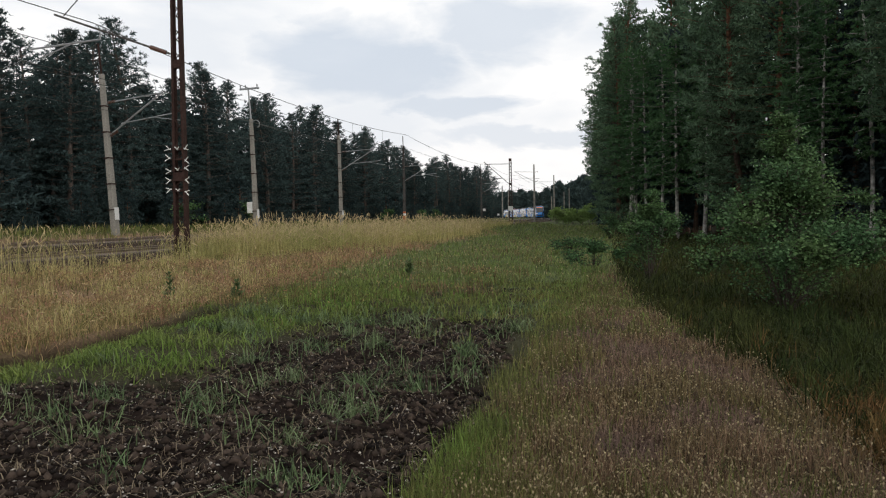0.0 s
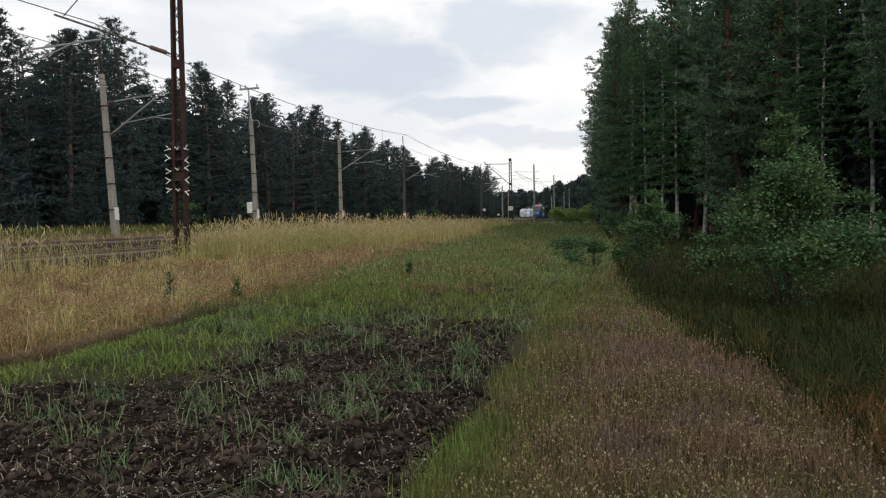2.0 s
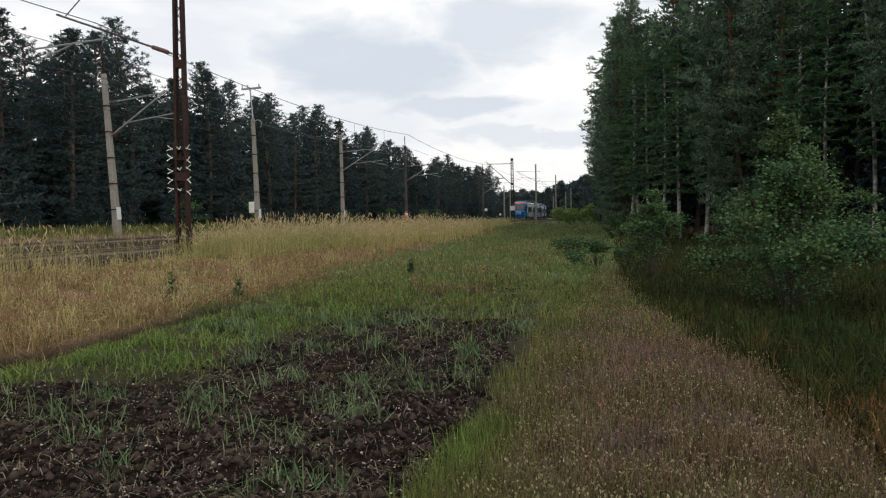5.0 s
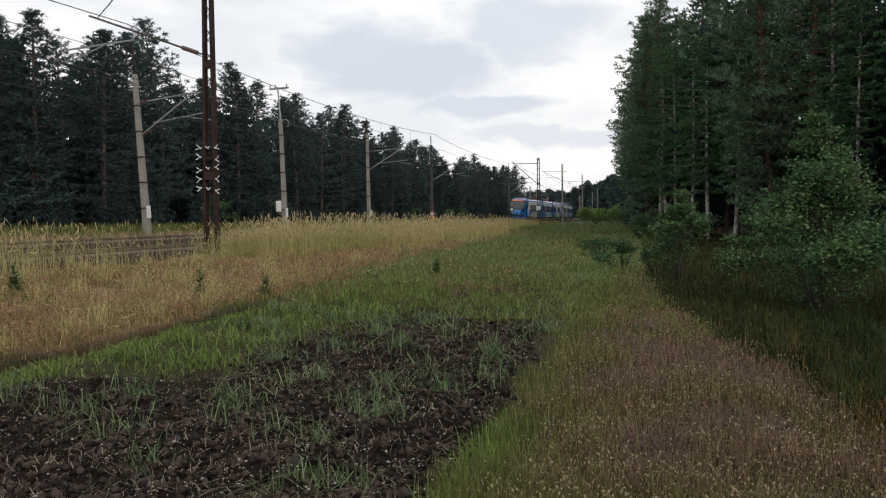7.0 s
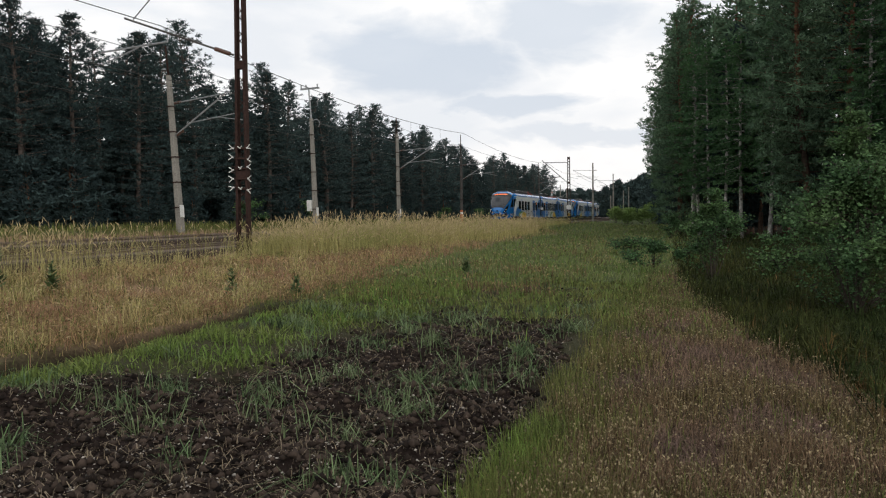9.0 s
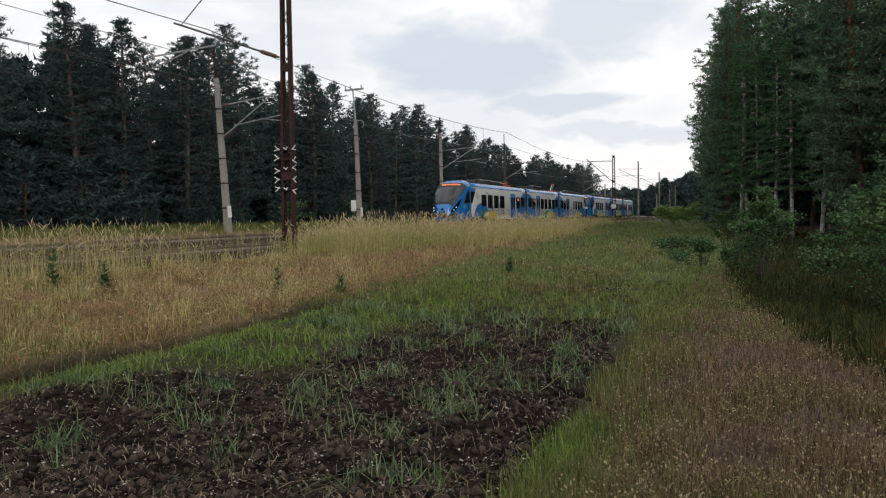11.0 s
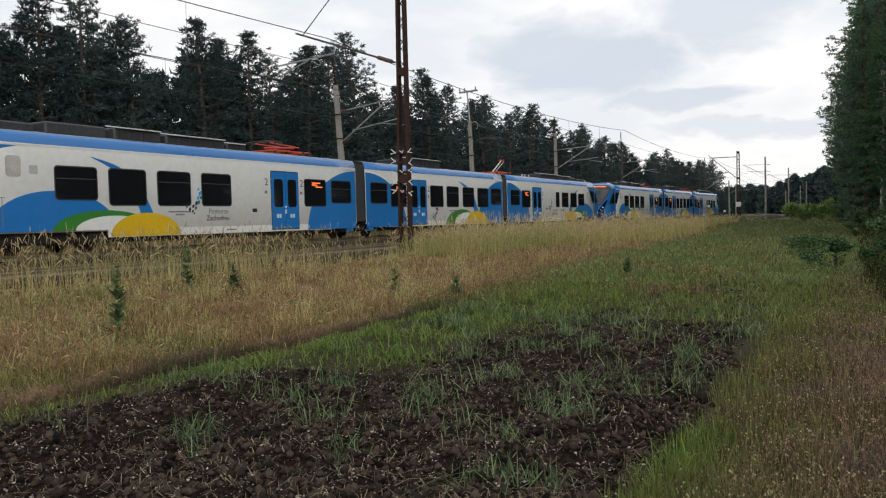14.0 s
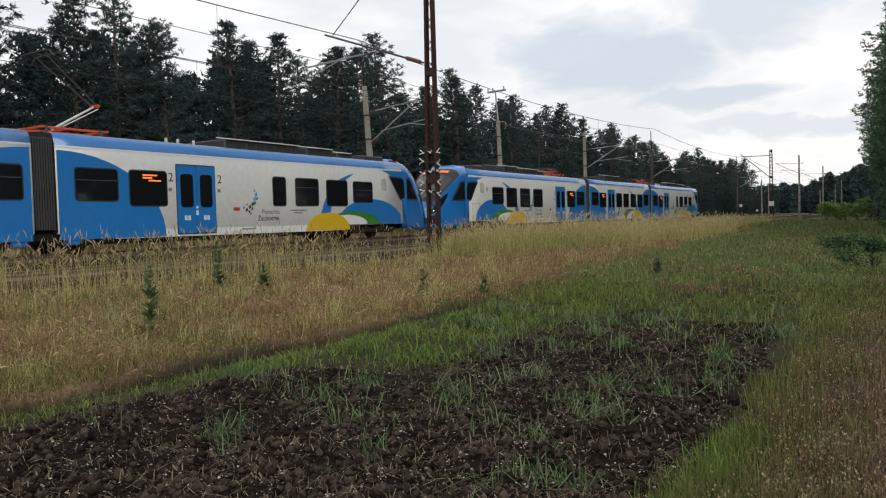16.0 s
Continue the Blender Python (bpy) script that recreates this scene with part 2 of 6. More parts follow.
def ground_material():
    m = bpy.data.materials.new("ground_cover")
    m.use_nodes = True
    nt = m.node_tree
    n, l = nt.nodes, nt.links
    p = n["Principled BSDF"]
    p.inputs["Roughness"].default_value = 0.95
    p.inputs["Specular IOR Level"].default_value = 0.08
    at = n.new("ShaderNodeVertexColor")
    at.layer_name = "cover"
    co = n.new("ShaderNodeTexCoord")
    prev = at.outputs[0]
    for s, lo, hi in ((26.0, 0.55, 1.45), (3.0, 0.75, 1.25), (0.35, 0.85, 1.15)):
        t = n.new("ShaderNodeTexNoise")
        t.inputs["Scale"].default_value, t.inputs["Detail"].default_value = s, 6.0
        l.new(co.outputs["Object"], t.inputs["Vector"])
        r = n.new("ShaderNodeMapRange")
        r.inputs[1].default_value, r.inputs[2].default_value = 0.3, 0.7
        r.inputs[3].default_value, r.inputs[4].default_value = lo, hi
        l.new(t.outputs[0], r.inputs[0])
        x = n.new("ShaderNodeMix")
        x.data_type, x.blend_type = "RGBA", "MULTIPLY"
        x.inputs[0].default_value = 1.0
        l.new(prev, x.inputs[6])
        l.new(r.outputs[0], x.inputs[7])
        prev = x.outputs[2]
        if s == 26.0:
            b = n.new("ShaderNodeBump")
            b.inputs["Strength"].default_value, b.inputs["Distance"].default_value = 0.9, 0.03
            l.new(t.outputs[0], b.inputs["Height"])
            l.new(b.outputs[0], p.inputs["Normal"])
    l.new(prev, p.inputs["Base Color"])
    return m


M["ground"] = ground_material()


# ---- mesh helpers ----
RNG = np.random.default_rng(7)


def part(name, bm, mat, parent, label=""):
    """Links a bmesh as one mesh object under a thing or a part."""
    bmesh.ops.recalc_face_normals(bm, faces=bm.faces)
    me = bpy.data.meshes.new(name)
    bm.to_mesh(me)
    bm.free()
    for mm in mat if isinstance(mat, (list, tuple)) else [mat]:
        me.materials.append(mm)
    ob = new(name, me)
    ob.parent = parent
    if label:
        ob["label"] = label
    return ob


def thing(name, label, category, group="", kind="", at=None):
    ob = new(name)
    ob.empty_display_size = 0.2
    tagged(ob, label, category, group, kind)
    if at is not None:
        ob.matrix_basis = at
    return ob


def raw(name, verts, faces, mats, smooth=False, index=None):
    """A mesh object from arrays of places and of triangles or quads."""
    me = bpy.data.meshes.new(name)
    verts, faces = np.asarray(verts, dtype=np.float32), np.asarray(faces, dtype=np.int32)
    k = faces.shape[1]
    me.vertices.add(len(verts))
    me.vertices.foreach_set("co", verts.ravel())
    me.loops.add(faces.size)
    me.loops.foreach_set("vertex_index", faces.ravel())
    me.polygons.add(len(faces))
    me.polygons.foreach_set("loop_start", np.arange(0, faces.size, k, dtype=np.int32))
    if smooth:
        me.polygons.foreach_set("use_smooth", np.ones(len(faces), dtype=bool))
    for mm in mats:
        me.materials.append(mm)
    if index is not None:
        me.polygons.foreach_set("material_index", np.asarray(index, dtype=np.int32))
    me.update(calc_edges=True)
    return new(name, me)


def box(bm, x0, x1, y0, y1, z0, z1, bevel=0.0, m=None):
    made = bmesh.ops.create_cube(bm, size=1.0)["verts"]
    t = Matrix.Translation(((x0 + x1) / 2, (y0 + y1) / 2, (z0 + z1) / 2)) @ Matrix.Diagonal((abs(x1 - x0), abs(y1 - y0), abs(z1 - z0), 1))
    bmesh.ops.transform(bm, matrix=t if m is None else m @ t, verts=made)
    if bevel:
        edges = {e for v in made for e in v.link_edges}
        bmesh.ops.bevel(bm, geom=list(edges), offset=bevel, segments=1, affect="EDGES")


def rod(bm, a, b, r0, r1=None, sides=6):
    """A tapered round bar from a to b."""
    a, b = Vector(a), Vector(b)
    r1 = r0 if r1 is None else r1
    q = (b - a).to_track_quat("Z", "Y").to_matrix()
    rings = []
    for c, r in ((a, r0), (b, r1)):
        rings.append([bm.verts.new(c + q @ Vector((r * math.cos(2 * math.pi * k / sides), r * math.sin(2 * math.pi * k / sides), 0))) for k in range(sides)])
    for k in range(sides):
        j = (k + 1) % sides
        bm.faces.new((rings[0][k], rings[0][j], rings[1][j], rings[1][k]))
    bm.faces.new(list(reversed(rings[0])))
    bm.faces.new(rings[1])


# ---- the line of the railway ----
FAR_X, NEAR_X, GAUGE, CURVE_FROM, CURVE = -22.65, -18.65, 1.435, 118.8, 0.0655
_ys = np.arange(-150.0, 460.0, 0.5)
_hd = -CURVE * np.maximum(0, (_ys - CURVE_FROM) / 100) ** 2
_px = np.concatenate([[0], np.cumsum(np.sin(_hd[:-1]) * 0.5)])
_py = -150 + np.concatenate([[0], np.cumsum(np.cos(_hd[:-1]) * 0.5)])


def rail_z(s):
    return 0.95 + 0.0036 * (np.clip(s, -60, 420) - 7.7)


def line(s, off=0.0):
    """Place and heading of the far track at the length s, or beside it by off metres to the right."""
    h = np.interp(s, _ys, _hd)
    x = FAR_X + np.interp(s, _ys, _px) + off * np.cos(h)
    y = np.interp(s, _ys, _py) - off * np.sin(h)
    return x, y, h


def smooth(a, b, x):
    t = np.clip((x - a) / (b - a), 0, 1)
    return t * t * (3 - 2 * t)


def bed_x(y):
    """Middle between the two tracks at y."""
    return FAR_X + 2.0 + np.interp(y, _py, _px)


def lumps(x, y, scale, seed):
    """Cheap smooth unevenness between -1 and 1."""
    r = np.random.default_rng(seed)
    total = np.zeros_like(np.asarray(x, dtype=float) + np.asarray(y, dtype=float))
    for k in range(7):
        a, f, p = r.uniform(0, 6.28), r.uniform(0.6, 1.7) / scale, r.uniform(0, 6.28)
        total = total + np.sin((x * np.cos(a) + y * np.sin(a)) * f * 6.28 + p)
    return total / 4.0


_TABLE = np.random.default_rng(19).uniform(-1, 1, (256, 256))


def rough(x, y, scale, seed):
    """Uneven noise between -1 and 1 with lumps of the given size."""
    u, v = x / scale + seed * 17.3, y / scale + seed * 7.9
    i, j = np.floor(u).astype(int), np.floor(v).astype(int)
    a, b = u - i, v - j
    a, b = a * a * (3 - 2 * a), b * b * (3 - 2 * b)
    i0, i1, j0, j1 = i % 256, (i + 1) % 256, j % 256, (j + 1) % 256
    return (_TABLE[i0, j0] * (1 - a) + _TABLE[i1, j0] * a) * (1 - b) + (_TABLE[i0, j1] * (1 - a) + _TABLE[i1, j1] * a) * b


def height(x, y):
    """The ground's height."""
    x, y = np.asarray(x, dtype=float), np.asarray(y, dtype=float)
    d = x - bed_x(y)
    rise = 0.50 * smooth(13.0, 6.5, d) + 0.12 * smooth(5.6, 4.4, d)
    # the near track lies lower, in a shallow dip that widens towards the strip's end
    rise = rise - 0.27 * smooth(7.5, 5.2, d) * smooth(-0.4, 0.5, d) - 0.13 * smooth(12.0, 7.0, d) * smooth(0.0, 1.0, d) * smooth(27, 22, y)
    rise = rise + 0.55 * smooth(-2.5, -7.0, d)
    z = rise + 0.0034 * np.clip(y - 8, 0, 420) + 0.25 * smooth(3, 14, x) * smooth(15, 40, y)
    z = z + 0.05 * lumps(x, y, 9.0, 3) * smooth(3, 9, np.hypot(x, y))
    soil = soil_mask(x, y)
    z = z - 0.06 * soil + soil * (0.085 * rough(x, y, 0.55, 5) + 0.075 * rough(x, y, 0.21, 6) + 0.035 * rough(x, y, 0.10, 8))
    z = z - 0.20 * furrow(x, y) + 0.09 * smooth(-7.08, -7.26, x) * smooth(-9.6, -7.6, x) * smooth(16, 11.5, y)
    # low bank along the edge of the turned soil
    z = z + 0.10 * np.exp(-((x + 5.9 + 0.25 * lumps(x, y, 6, 4)) / 0.55) ** 2) * smooth(40, 15, y)
    return z


def heath_x(y):
    """The border between the dry strip and the heath."""
    return np.interp(y, [3, 5.3, 7.5, 8.9, 11.3, 14.5, 21.3, 40], [1.55, 1.5, 1.35, 1.1, 0.7, 0.2, -0.3, -0.8])


def dry_x(y):
    """The border between the dry grass and the green strip."""
    return np.interp(y, [11, 14, 18, 31, 60], [-7.25, -7.8, -8.3, -9.9, -10.2])


def furrow(x, y):
    """1 in the bottom of the furrow that bounds the strip."""
    return np.exp(-((x + 7.12 + 0.10 * lumps(x, y, 4.0, 21)) / 0.12) ** 2) * smooth(16, 11.5, y)


def tall_zone(x, y):
    """Where the tall ripe grass stands."""
    d = x - bed_x(y)
    far = np.interp(y, [22, 27, 38, 52, 80, 115], [8.0, 8.6, 9.4, 9.6, 6.8, 4.4])
    return smooth(4.2, 5.0, d) * smooth(0.9, -0.9, d - far + 0.7 * lumps(x, y, 7, 31)) * smooth(23.5, 26.5, y + 0.25 * (x + 16) + 0.8 * lumps(x, y, 5, 33))


def soil_mask(x, y):
    w = 0.45 * lumps(x, y, 3.0, 11) + 0.25 * lumps(x, y, 1.1, 12)
    left = np.interp(y, [3, 5.5, 6.5, 7.2, 9.5, 10, 16], [-6.5, -6.15, -5.55, -4.8, -4.9, -4.5, -4.6])
    right = np.interp(y, [4, 7, 10, 16, 22], [-1.3, -1.2, -1.5, -1.85, -1.6])
    a = smooth(-0.35, 0.45, x - left + 0.45 * w) * smooth(0.12, -0.25, x - right + 0.15 * w)
    thin = 0.75 * smooth(-0.15, 0.35, lumps(x, y, 1.9, 13) + 0.5 * lumps(x, y, 0.8, 14)) * smooth(24, 17, y + 1.5 * w)
    return a * np.maximum(smooth(13.5, 9.5, y + 1.6 * w), thin)


def zone(x, y, edge, width, seed, wave=1.2):
    """1 to the right of the line x = edge, with a wavy border."""
    return smooth(edge - width, edge + width, x + wave * lumps(x, y, 4.0, seed))


# ---- ground ----
def build_ground():
    def axis(stops):
        out = [np.array([stops[0][0]])]
        for (a, _), (b, st) in zip(stops, stops[1:]):
            out.append(np.linspace(a, b, max(2, int(round((b - a) / st)) + 1))[1:])
        return np.concatenate(out)

    xs = axis([(-1500, 0), (-300, 300), (-60, 20), (-27, 1.5), (-8.6, 0.6), (-6.8, 0.05), (-0.6, 0.06), (3, 0.15), (16, 0.7), (60, 5), (300, 40), (1500, 300)])
    ys = axis([(-600, 0), (-60, 90), (-4, 4), (2.5, 0.6), (12, 0.06), (20, 0.2), (60, 0.8), (200, 3), (480, 14), (1500, 170)])
    X, Y = np.meshgrid(xs, ys)
    Z = height(X, Y)
    n, k = X.shape
    idx = np.arange(n * k).reshape(n, k)
    faces = np.stack([idx[:-1, :-1], idx[:-1, 1:], idx[1:, 1:], idx[1:, :-1]], -1).reshape(-1, 4)
    ob = raw("ground", np.stack([X, Y, Z], -1).reshape(-1, 3), faces, [M["ground"]], smooth=True)
    x, y = X.ravel(), Y.ravel()
    col = np.zeros((len(x), 3)) + np.array([0.045, 0.044, 0.022])

    def lay(mask, c):
        nonlocal col
        col = col * (1 - mask[:, None]) + np.array(c) * mask[:, None]

    lay(smooth(12, 18, y) * smooth(-30, -24, x), (0.075, 0.095, 0.038))
    lay(smooth(0.5, -0.5, x - dry_x(y) + 0.4 * lumps(x, y, 4.0, 21)) * smooth(75, 55, y), (0.215, 0.14, 0.085))
    lay(tall_zone(x, y), (0.23, 0.195, 0.085))
    lay(1 - zone(x, y, -26.5, 0.6, 23, 0.5), (0.07, 0.085, 0.03))
    lay(zone(x, y, -0.85, 0.15, 24, 0.12) * smooth(26, 20, y), (0.060, 0.042, 0.028))
    # heath ground, dark like its blades, with the wood's shade in the colour
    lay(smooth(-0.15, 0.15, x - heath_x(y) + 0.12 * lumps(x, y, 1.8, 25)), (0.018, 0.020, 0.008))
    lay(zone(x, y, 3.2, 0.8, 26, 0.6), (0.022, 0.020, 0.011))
    lay(1 - zone(x, y, -34, 1.0, 27, 0.8), (0.04, 0.035, 0.018))
    # bare soil in the furrow, with the furrow's shadow painted into the dark colour
    lay(np.minimum(1, 1.4 * furrow(x, y)), (0.020, 0.014, 0.010))
    lay(soil_mask(x, y), (0.016, 0.011, 0.009))
    ca = ob.data.color_attributes.new("cover", "FLOAT_COLOR", "POINT")
    ca.data.foreach_set("color", np.concatenate([col, np.ones((len(x), 1))], 1).astype(np.float32).ravel())
    tagged(ob, "grassy ground with a turned brown soil strip beside the railway", "ground", kind="structure")


build_ground()


# ---- track ----
def sweep(name, profile, offs, mat, s0, s1, step, zoff=0.0):
    """A strip with the given cross-section (x, z), carried along the line."""
    ss = np.arange(s0, s1, step)
    v, f = [], []
    k = len(profile)
    for i, s in enumerate(ss):
        for px, pz in profile:
            x, y, _ = line(s, offs + px)
            v.append((x, y, rail_z(s) + pz + zoff))
        if i:
            a, b = (i - 1) * k, i * k
            for j in range(k):
                f.append((a + j, a + (j + 1) % k, b + (j + 1) % k, b + j))
    return raw(name, v, f, [mat])


def build_track():
    for name, off, drop, label in (("track_far", 0.0, 0.0, "far railway track on ballast, carrying the train"), ("track_near", 4.0, -0.27, "rusty near railway track in overgrown ballast")):
        tr = thing(name, label, "railway track", kind="structure")
        bed = sweep("ballast_bed", [(-2.5, -0.9), (-1.6, -0.19), (1.6, -0.19), (2.5, -0.9)], off, M["ballast"], -60, 420, 4, drop)
        bed.parent = tr
        for side in (-1, 1):
            prof = [(-0.07, -0.15), (-0.07, -0.13), (-0.012, -0.10), (-0.012, -0.04), (-0.035, -0.03), (-0.035, 0), (0.035, 0), (0.035, -0.03), (0.012, -0.04), (0.012, -0.10), (0.07, -0.13), (0.07, -0.15)]
            r = sweep("rail", prof, off + side * (GAUGE / 2 + 0.035), M["rail"], -60, 420, 3, drop)
            r.parent = tr
        bm = bmesh.new()
        box(bm, -1.25, 1.25, -0.13, 0.13, -0.34, -0.135, 0.02)
        first = None
        for i, s in enumerate(np.arange(4.0, 120.0, 0.62)):
            x, y, h = line(s, off)
            m = pose(x, y, rail_z(s) + drop, 0, 0, -math.degrees(h))
            if first is None:
                first = part("sleeper", bm, M["sleeper"], tr)
                first.matrix_basis = m
            else:
                o = new("sleeper", first.data)
                o.parent, o.matrix_basis = tr, m


build_track()


# ---- the train: two coupled units of three cars ----
UNIT, CAR_ENDS = 59.0, ((0.0, 21.2), (21.95, 37.4), (38.1, 59.0))
HALF = 1.44
SIDE = [(1.38, 0.64), (HALF, 0.70), (HALF, 2.95), (1.43, 3.22), (1.385, 3.44), (1.30, 3.57), (0.85, 3.66), (0.0, 3.70)]


def nose_shape(y):
    """Half width, roof height and underside of the cab at y metres behind its tip."""
    w = np.interp(y, [0, 0.12, 0.35, 0.8, 1.4, 2.2, 3.2], [0.42, 0.68, 0.92, 1.14, 1.31, 1.415, HALF])
    top = np.interp(y, [0, 0.06, 0.2, 0.45, 0.9, 1.5, 2.1, 2.7, 3.4, 4.2], [1.12, 1.42, 1.62, 1.86, 2.36, 2.92, 3.42, 3.74, 3.78, 3.70])
    bottom = np.interp(y, [0, 0.1, 0.6, 3.2], [0.62, 0.36, 0.30, 0.42])
    return w, top, bottom


def nose_point(y, a, out=0.0):
    """Surface of the cab: a runs from 0 (bottom of the right side) over 1 (roof middle) to 2."""
    w, top, bottom = nose_shape(y)
    sgn, b = (1, a) if a <= 1 else (-1, 2 - a)
    # flat side up to b = 0.6, then a rounded shoulder to the roof
    mid = bottom + (top - bottom) * 0.80
    blend = float(np.interp(y, [0, 0.8, 3.4], [0.25, 0.12, 0.0]))
    if b < 0.6:
        t = b / 0.6
        x, z = w * (1 - 0.06 * (1 - t) ** 3 - blend * t * t), bottom + (mid - bottom) * t
    else:
        t = (b - 0.6) / 0.4 * math.pi / 2
        x0 = w * (1 - blend)
        x, z = x0 * math.cos(t) ** 0.55, mid + (top - mid) * math.sin(t) ** 0.75
    return Vector((sgn * (x + out * (1 - min(1, max(0, (b - 0.6) / 0.4)))), y - out * (0.8 if y < 2.5 else 0), z + out * min(1, max(0, (b - 0.4) / 0.6))))


def nose_x(y, z):
    """Half width of the cab at y metres behind its tip and the height z."""
    w, top, bottom = nose_shape(y)
    mid = bottom + (top - bottom) * 0.80
    blend = float(np.interp(y, [0, 0.8, 3.4], [0.25, 0.12, 0.0]))
    if z < mid:
        t = (z - bottom) / (mid - bottom)
        return w * (1 - 0.06 * (1 - t) ** 3 - blend * t * t)
    f = min(0.999, (z - mid) / (top - mid)) ** (1 / 0.75)
    return w * (1 - blend) * math.sqrt(1 - f * f) ** 0.55


def cab_glass(edge_low, edge_high, side, lift, m):
    """A pane on the side of the cab between two edges, each given as (y, z)."""
    bm = bmesh.new()
    rows = []
    for k in range(9):
        t = k / 8
        lo, hi = [(e[0][0] + (e[1][0] - e[0][0]) * t, e[0][1] + (e[1][1] - e[0][1]) * t) for e in (edge_low, edge_high)]
        row = []
        for j in range(7):
            u = j / 6
            y, z = lo[0] + (hi[0] - lo[0]) * u, lo[1] + (hi[1] - lo[1]) * u
            x = nose_x(y, z) if y < 3.2 else HALF
            row.append(bm.verts.new(m @ Vector((side * (x + lift), y, z))))
        rows.append(row)
    for r0, r1 in zip(rows, rows[1:]):
        for j in range(6):
            bm.faces.new((r0[j], r0[j + 1], r1[j + 1], r1[j]))
    return bm


def grid_patch(ys, As, out, m):
    bm = bmesh.new()
    rows = [[bm.verts.new(m @ nose_point(y, a, out)) for a in As] for y in ys]
    for r0, r1 in zip(rows, rows[1:]):
        for k in range(len(As) - 1):
            bm.faces.new((r0[k], r0[k + 1], r1[k + 1], r1[k]))
    for f in bm.faces:
        f.smooth = True
    return bm


def side_shape(points, side, lift, flip=None):
    """A thin panel on the flat side; points are (y, z)."""
    bm = bmesh.new()
    vs = [bm.verts.new((side * (HALF + lift), y, z)) for y, z in points]
    f = bm.faces.new(vs)
    back = bmesh.ops.extrude_face_region(bm, geom=[f])
    bmesh.ops.translate(bm, vec=(-side * (lift + 0.004), 0, 0), verts=[g for g in back["geom"] if isinstance(g, bmesh.types.BMVert)])
    bmesh.ops.triangulate(bm, faces=[f for f in bm.faces if len(f.verts) > 4])
    return bm


def rounded(y0, y1, z0, z1, r=0.09):
    out = []
    for cy, cz, a0 in ((y1 - r, z1 - r, 0), (y0 + r, z1 - r, 90), (y0 + r, z0 + r, 180), (y1 - r, z0 + r, 270)):
        for k in range(4):
            a = radians(a0 + 30 * k)
            out.append((cy + r * math.cos(a), cz + r * math.sin(a)))
    return out


def arch(cy, rx, rz, z0=0.46, y_lo=-99, y_hi=99, z_hi=3.12, n=28):
    """Half an ellipse standing on the sill, cut off at y_lo and y_hi."""
    pts = []
    for k in range(n + 1):
        a = math.pi * k / n
        pts.append((min(y_hi, max(y_lo, cy + rx * math.cos(a))), min(z_hi, z0 + rz * math.sin(a))))
    return [p for i, p in enumerate(pts) if i == 0 or (abs(p[0] - pts[i - 1][0]) + abs(p[1] - pts[i - 1][1]) > 1e-4)]


def crescent(y0, z0, y1, z1, bow, thick):
    up, down = [], []
    way = 1 if y1 > y0 else -1
    for k in range(13):
        t = k / 12
        y, z = y0 + (y1 - y0) * t, z0 + (z1 - z0) * t
        d = bow * math.sin(math.pi * t)
        up.append((y + way * d * 0.8, z + d))
        e = d - thick * t
        down.append((y + way * (e * 0.8 - 0.02), z + e - 0.02))
    return up + down[::-1]


def words(body, size, ax, ay, az, side, mat, parent):
    """Lettering standing on the flat side."""
    cu = bpy.data.curves.new("lettering", "FONT")
    cu.body, cu.size, cu.extrude = body, size, 0.002
    tmp = bpy.data.objects.new("lettering", cu)
    me = bpy.data.meshes.new_from_object(tmp)
    bpy.data.objects.remove(tmp)
    me.materials.append(mat)
    ob = new("lettering", me)
    ob.parent = parent
    ob.matrix_basis = Matrix.Translation((side * (HALF + 0.011), ay, az)) @ Euler((radians(90), 0, radians(90 * side))).to_matrix().to_4x4()
    return ob


def windows_of(car, spans, side):
    for kind, y0, y1, z0, z1 in spans:
        w = part("window", side_shape(rounded(y0 - 0.04, y1 + 0.04, z0 - 0.04, z1 + 0.04, 0.12), side, 0.008), M["seal"], car)
        part("pane", side_shape(rounded(y0, y1, z0, z1), side, 0.013), M["tinted"], w, "dark tinted glass")
        if kind == "o":
            bm = side_shape([(y0 + 0.03, z1 - 0.36), (y1 - 0.03, z1 - 0.36), (y1 - 0.03, z1 - 0.33), (y0 + 0.03, z1 - 0.33)], side, 0.018)
            part("vent_bar", bm, M["boxgrey"], w)
        if kind == "d":
            bm = bmesh.new()
            for k, (a, b) in enumerate(((0.34, 0.74), (0.34, 0.60), (0.50, 0.84))):
                zz = z1 - 0.15 - 0.085 * k
                box(bm, side * (HALF + 0.014), side * (HALF + 0.02), y0 + (y1 - y0) * a, y0 + (y1 - y0) * b, zz, zz + 0.05)
            part("destination_display", bm, M["amber"], w, "lit amber destination text")


